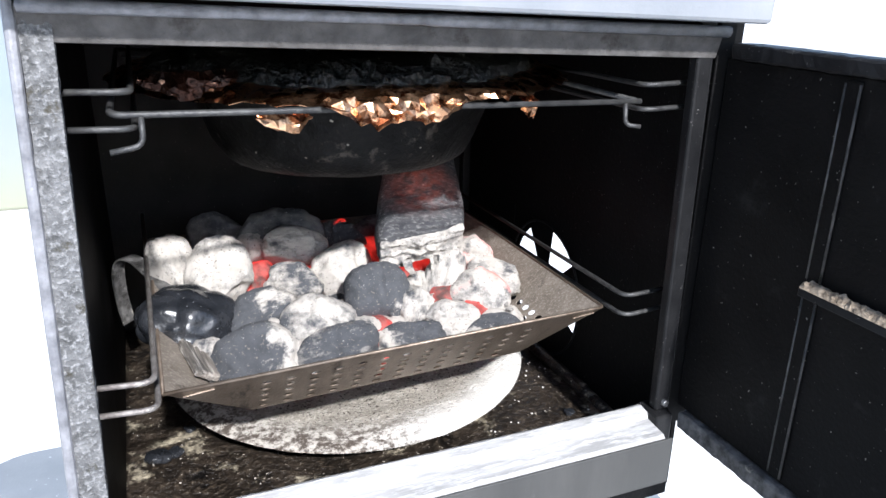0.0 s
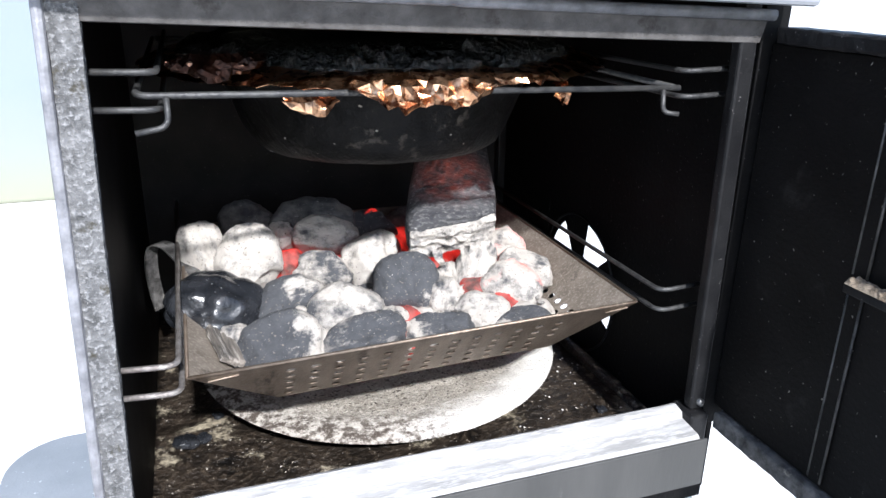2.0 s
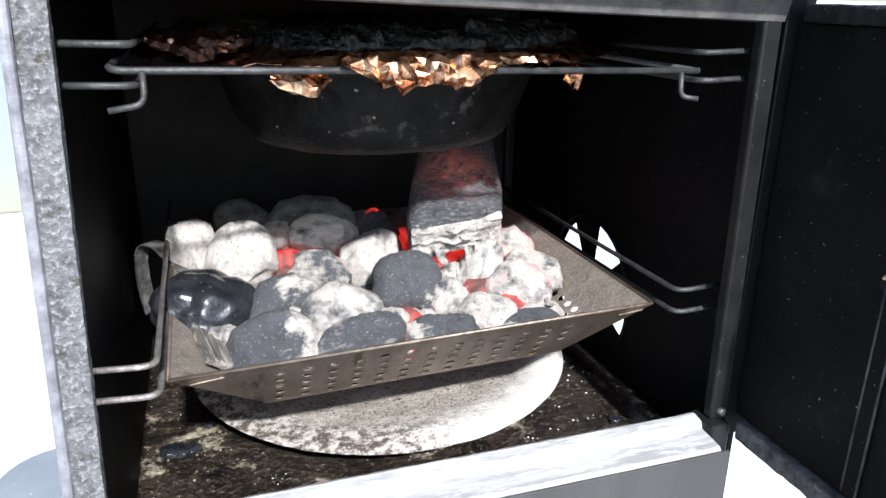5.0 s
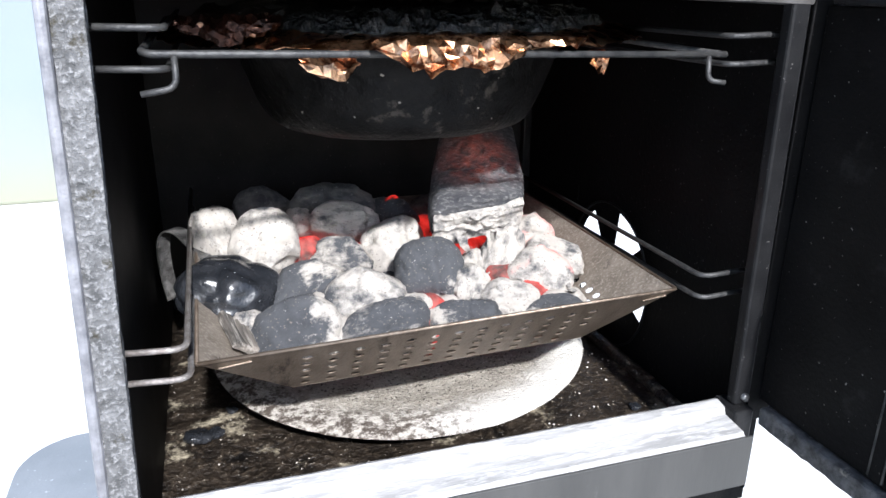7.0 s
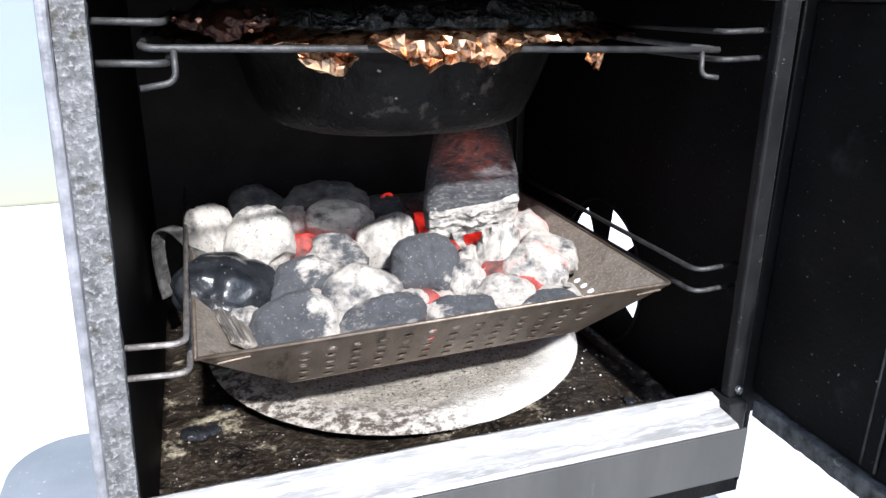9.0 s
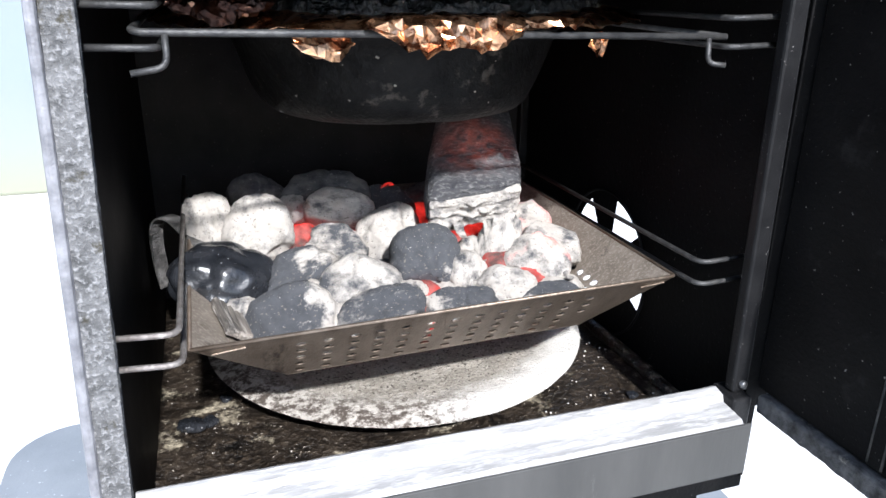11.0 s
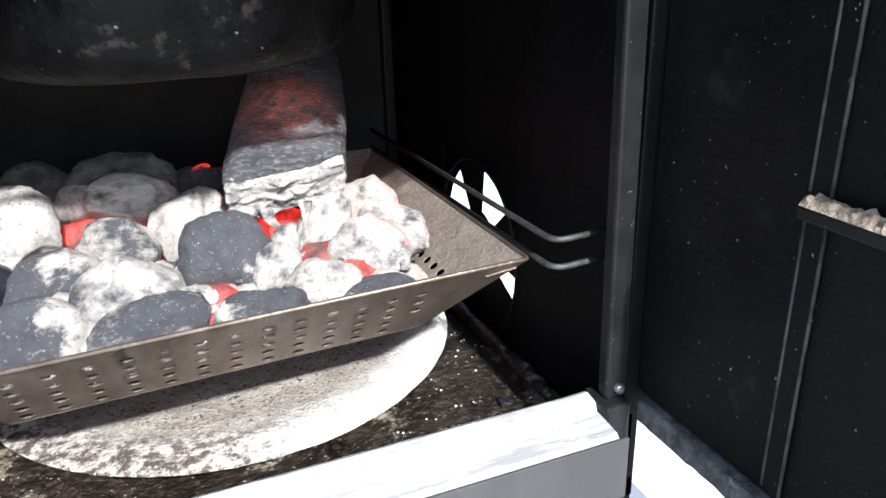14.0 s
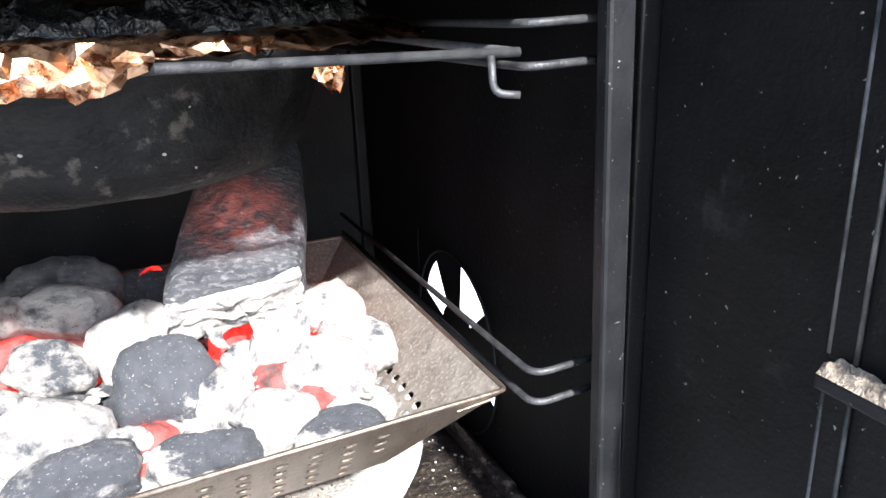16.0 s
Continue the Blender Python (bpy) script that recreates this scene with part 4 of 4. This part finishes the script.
def build_coals():
    # upper layer: kind, place, tilt, yaw, spin, width, depth, thickness
    coal("ash", 0.052, 0.226, 0.418, 62, -5, 12, 0.040, 0.058, 0.030)
    coal("ash", 0.084, 0.199, 0.419, 62, -20, -6, 0.055, 0.060, 0.034)
    coal("char", 0.094, 0.303, 0.422, 45, -15, 5, 0.060, 0.048, 0.034)
    coal("char", 0.154, 0.268, 0.428, 40, -15, -4, 0.080, 0.054, 0.036)
    coal("ash", 0.160, 0.232, 0.422, 66, -15, -3, 0.062, 0.036, 0.034)
    coal("ash", 0.124, 0.259, 0.414, 60, -15, 0, 0.034, 0.036, 0.030)
    coal("ring", 0.150, 0.187, 0.407, 50, -15, 0, 0.048, 0.036, 0.030)
    coal("ash", 0.197, 0.190, 0.411, 55, -15, 10, 0.055, 0.050, 0.036)
    coal("dark", 0.211, 0.263, 0.416, 40, -15, 0, 0.054, 0.042, 0.034)
    coal("edge_r", 0.108, 0.133, 0.406, 52, -15, 28, 0.062, 0.036, 0.032)
    coal("half", 0.152, 0.104, 0.401, 56, -15, 8, 0.062, 0.052, 0.038)
    coal("edge_l", 0.212, 0.130, 0.408, 58, -15, 6, 0.054, 0.054, 0.038)
    coal("ash", 0.241, 0.116, 0.398, 58, -15, -8, 0.030, 0.036, 0.028)
    coal("edge_r", 0.097, 0.086, 0.390, 52, -15, 22, 0.064, 0.052, 0.036)
    coal("dark", 0.163, 0.078, 0.391, 50, -15, 20, 0.064, 0.038, 0.032)
    coal("edge_b", 0.228, 0.081, 0.389, 45, -15, 3, 0.054, 0.030, 0.028)
    coal("ash", 0.267, 0.094, 0.391, 52, -15, -8, 0.048, 0.034, 0.030)
    coal("edge_b", 0.297, 0.077, 0.388, 40, -15, 10, 0.046, 0.024, 0.024)
    coal("ash", 0.278, 0.144, 0.409, 68, -25, -14, 0.033, 0.058, 0.026)
    coal("pink", 0.301, 0.115, 0.400, 60, -25, -32, 0.052, 0.045, 0.028)
    coal("ash", 0.328, 0.143, 0.403, 58, -25, -24, 0.050, 0.034, 0.026)
    coal("pink", 0.323, 0.186, 0.412, 60, -25, -30, 0.042, 0.036, 0.026)
    coal("half", 0.065, 0.104, 0.386, 55, -15, 0, 0.030, 0.034, 0.026)
    coal("ash", 0.190, 0.099, 0.392, 50, -15, 0, 0.028, 0.026, 0.024)
    coal("ash", 0.127, 0.090, 0.385, 50, -15, 0, 0.028, 0.030, 0.024)
    coal("ash", 0.212, 0.083, 0.385, 45, -15, 0, 0.030, 0.026, 0.022)
    coal("half", 0.155, 0.084, 0.3835, 45, -15, 0, 0.030, 0.026, 0.022)
    coal("ash", 0.121, 0.114, 0.392, 55, -15, 0, 0.024, 0.036, 0.024)
    coal("half", 0.086, 0.134, 0.385, 45, -15, 0, 0.034, 0.028, 0.026)
    coal("ash", 0.258, 0.150, 0.397, 55, -15, 0, 0.030, 0.034, 0.026)
    coal("char", 0.062, 0.292, 0.394, 25, -10, 10, 0.056, 0.050, 0.034)
    coal("char", 0.262, 0.300, 0.402, 30, -10, 40, 0.056, 0.050, 0.034)
    # burning layer beneath
    for x, y, z, k in ((0.124, 0.228, 0.400, 0), (0.197, 0.099, 0.385, 1), (0.263, 0.183, 0.398, 2), (0.286, 0.135, 0.394, 0), (0.296, 0.106, 0.384, 1), (0.326, 0.205, 0.400, 2), (0.177, 0.236, 0.394, 0), (0.240, 0.262, 0.396, 1)):
        coal("hot", x, y + 0.004, z - 0.008, 40, 15, 40 * k, 0.046, 0.040, 0.030, k)
    coal("hot", 0.216, 0.274, 0.4250, 10, 20, 12, 0.016, 0.008, 0.008, 3)
    # lower layers on the basket's base
    rng = random.Random(4)
    for i in range(6):
        for j in range(5):
            x = 0.108 + 0.040 * i + rng.uniform(-0.005, 0.005)
            y = 0.106 + 0.040 * j + rng.uniform(-0.004, 0.004)
            coal("ash" if j == 0 else rng.choice(("ash", "half", "dark", "hot")), x, y, 0.3735, rng.uniform(-12, 12), rng.uniform(-12, 12), rng.uniform(0, 180), 0.048, 0.046, 0.030, rng.randrange(3))


build_coals()


def build_lumps():
    bm = bmesh.new()
    bmesh.ops.create_icosphere(bm, subdivisions=5, radius=1.0)
    for v in bm.verts:
        n = v.co.normalized()
        h = noise.voronoi(n * 1.15 + Vector((5, 1, 2)))[0]
        k = 0.90 + 0.22 * (h[1] - h[0]) + 0.06 * noise.noise(n * 3)
        v.co = Vector((n.x * 0.041, n.y * 0.034, n.z * 0.028)) * k
    lump = part("charcoal_lump", bm, M_TAR, None, "", True)
    lump.matrix_world = pose(0.056, 0.146, 0.401, 12, 8, -10)
    tagged(lump, "glossy black tarry lump of charcoal in the basket", "charcoal")
    # wood chunk: charred block leaning up on the coals, its front end burnt to white ash
    chunk = empty("wood_chunk", "charred smouldering wood block with an ash-white burnt end", "wood chunk", (0.263, 0.150, 0.430))
    chunk.matrix_world = pose(0.260, 0.152, 0.436, 29, 0, -15)
    body = bmesh.new()
    box(body, (-0.041, 0.004, -0.016), (0.041, 0.150, 0.018), 0.007)
    bmesh.ops.subdivide_edges(body, edges=body.edges, cuts=14, use_grid_fill=True)
    for v in body.verts:
        p = v.co * 30
        if v.co.x < 0:
            v.co.x *= 1.0 - 3.6 * max(0.0, v.co.y - 0.03)
            v.co.z -= 14 * v.co.x ** 2 * max(0.0, v.co.y) ** 0.5
        else:
            v.co.x *= 1.0 - 0.6 * max(0.0, v.co.y - 0.05)
            v.co.z -= 3.5 * v.co.x * max(0.0, v.co.y - 0.03)
        v.co.z += 0.004 * (1 - (v.co.x / 0.042) ** 2) if v.co.z > 0 else 0
        v.co.y += 0.26 * v.co.x * max(0.0, 1 - v.co.y / 0.12)
        v.co += Vector((noise.noise(p) * 0.003, 0, noise.noise(p + Vector((7, 0, 0))) * 0.0025 + 0.0012 * noise.noise(Vector((v.co.x * 240, v.co.y * 30, 1)))))
    part("block", body, M_CHUNK, chunk, "", True)
    end = bmesh.new()
    box(end, (-0.038, -0.002, -0.018), (0.038, 0.009, 0.013), 0.003)
    bmesh.ops.subdivide_edges(end, edges=end.edges, cuts=22, use_grid_fill=True)
    for v in end.verts:
        layer = math.floor(v.co.z * 420 + 1.5 * noise.noise(Vector((v.co.x * 40, 0, 0))))
        v.co.y -= 0.010 * max(0.0, noise.noise(Vector((v.co.x * 55 + layer * 3.7, layer * 1.9, 0)))) - 0.002
        v.co.z += 0.004 * noise.noise(Vector((v.co.x * 45, 2, 0)))
        v.co.y += 0.26 * v.co.x
    roughen(end, 0.0014, 260)
    part("burnt_end", end, C_ASH, chunk, "flaky white burnt end")
    # curled strips of ash that hang from the burnt end
    rng = random.Random(21)
    for x, drop, wide in ((-0.030, 0.010, 0.006), (-0.012, 0.014, 0.009), (0.006, 0.022, 0.003), (0.016, 0.013, 0.007), (0.031, 0.016, 0.006)):
        strip = bmesh.new()
        rows = []
        for k in range(9):
            t = k / 8
            y, z = -0.006 - 0.007 * math.sin(t * 2.4) + 0.26 * x, -0.006 - drop * t
            half = wide * (1 - 0.6 * t) * 0.5
            lean = 0.003 * math.sin(t * 3 + x * 90) + rng.uniform(-0.0006, 0.0006)
            rows.append([strip.verts.new((x + lean + q * half, y + w, z + rng.uniform(-0.0005, 0.0005))) for q, w in ((-1, 0.0), (1, 0.0), (1, 0.0012), (-1, 0.0012))])
        for a, b2 in zip(rows, rows[1:]):
            for q in range(4):
                strip.faces.new((a[q], a[(q + 1) % 4], b2[(q + 1) % 4], b2[q]))
        strip.faces.new(rows[0])
        strip.faces.new(rows[-1][::-1])
        part("ash_strip", strip, C_ASH, chunk, "curled white ash strip")


build_lumps()


def build_flakes():
    rng = random.Random(14)
    bm = bmesh.new()
    for _ in range(260):
        x, y = rng.uniform(0.085, 0.325), rng.uniform(0.085, 0.215)
        z = 0.3865 + 0.055 * (y - 0.085) + rng.uniform(-0.004, 0.007)
        size = rng.uniform(0.0022, 0.0062)
        turn = Euler((rng.uniform(-0.8, 0.8), rng.uniform(-0.8, 0.8), rng.uniform(0, 6.28))).to_matrix()
        made = bmesh.ops.create_icosphere(bm, subdivisions=2, radius=1.0)["verts"]
        for v in made:
            n = noise.noise(v.co * 1.6 + Vector((x * 900, y * 900, 0)))
            v.co = Vector((x, y, z)) + turn @ (Vector((v.co.x * size, v.co.y * size * 0.75, v.co.z * size * 0.35)) * (1 + 0.55 * n))
    # crumbs fallen against the punched front wall
    for _ in range(150):
        x, t = rng.uniform(0.092, 0.320), rng.uniform(0.1, 0.95)
        y, z = RIM(x) + 0.036 * (1 - t) + rng.uniform(0.011, 0.015), BZ - DEEP + DEEP * t * 0.8
        size = rng.uniform(0.003, 0.0055)
        for v in bmesh.ops.create_icosphere(bm, subdivisions=2, radius=1.0)["verts"]:
            n = noise.noise(v.co * 1.6 + Vector((x * 900, z * 900, 0)))
            v.co = Vector((x, y, z)) + Vector((v.co.x * size, v.co.y * size * 0.6, v.co.z * size * 0.7)) * (1 + 0.5 * n)
    flakes = part("ash_flakes", bm, C_ASH)
    tagged(flakes, "loose white ash flakes in the gaps between the coals", "ash", kind="stuff")


build_flakes()


def build_splinter():
    bm = bmesh.new()
    box(bm, (-0.010, -0.042, -0.003), (0.010, 0.042, 0.003), 0.0015)
    bmesh.ops.subdivide_edges(bm, edges=bm.edges, cuts=10, use_grid_fill=True)
    for v in bm.verts:
        v.co += Vector((0.002 * noise.noise(v.co * 60), 0, 0.0018 * noise.noise(Vector((v.co.x * 420, v.co.y * 20, 0)))))
    sliver = part("wood_splinter", bm, M_SPLIT)
    sliver.matrix_world = pose(0.058, 0.106, 0.3935, 0, 34, 8)
    tagged(sliver, "streaked half-burnt wood splinter against the basket side", "wood")


build_splinter()


# ---- scattered bits on the floor ----
def build_bits():
    rng = random.Random(8)
    bit = briquette_mesh("charcoal_bit", 3.0, M_TAR, (0.02, 0.016, 0.008), 0.003, 9)
    for x, y, s in ((0.022, 0.160, 1.3), (0.036, 0.165, 0.8), (0.05, 0.20, 0.6), (0.395, 0.10, 0.6), (0.36, 0.06, 0.5)):
        ob = new("charcoal_bit", bit)
        ob.matrix_world = pose(x, y, ZF + 0.004 * s, rng.uniform(-10, 10), rng.uniform(-10, 10), rng.uniform(0, 180)) @ Matrix.Diagonal((s, s, s, 1))
        tagged(ob, "small black charcoal crumb on the greasy floor", "charcoal", "crumbs on the floor")
    # fallen ash crumbs, too many to count
    bm = bmesh.new()
    for _ in range(170):
        x, y = rng.uniform(0.0, 0.42), rng.uniform(0.012, 0.25)
        if (x - 0.217) ** 2 + (y - 0.252) ** 2 < 0.178 ** 2:
            continue
        r = rng.uniform(0.0005, 0.0013)
        q = bmesh.ops.create_icosphere(bm, subdivisions=1, radius=r)
        for v in q["verts"]:
            v.co = Vector((x + v.co.x, y + v.co.y, ZF + 0.002 + v.co.z * 0.6))
    crumbs = part("ash_crumbs", bm, M_ASH)
    tagged(crumbs, "pale ash crumbs strewn over the firebox floor", "ash", kind="stuff")


build_bits()
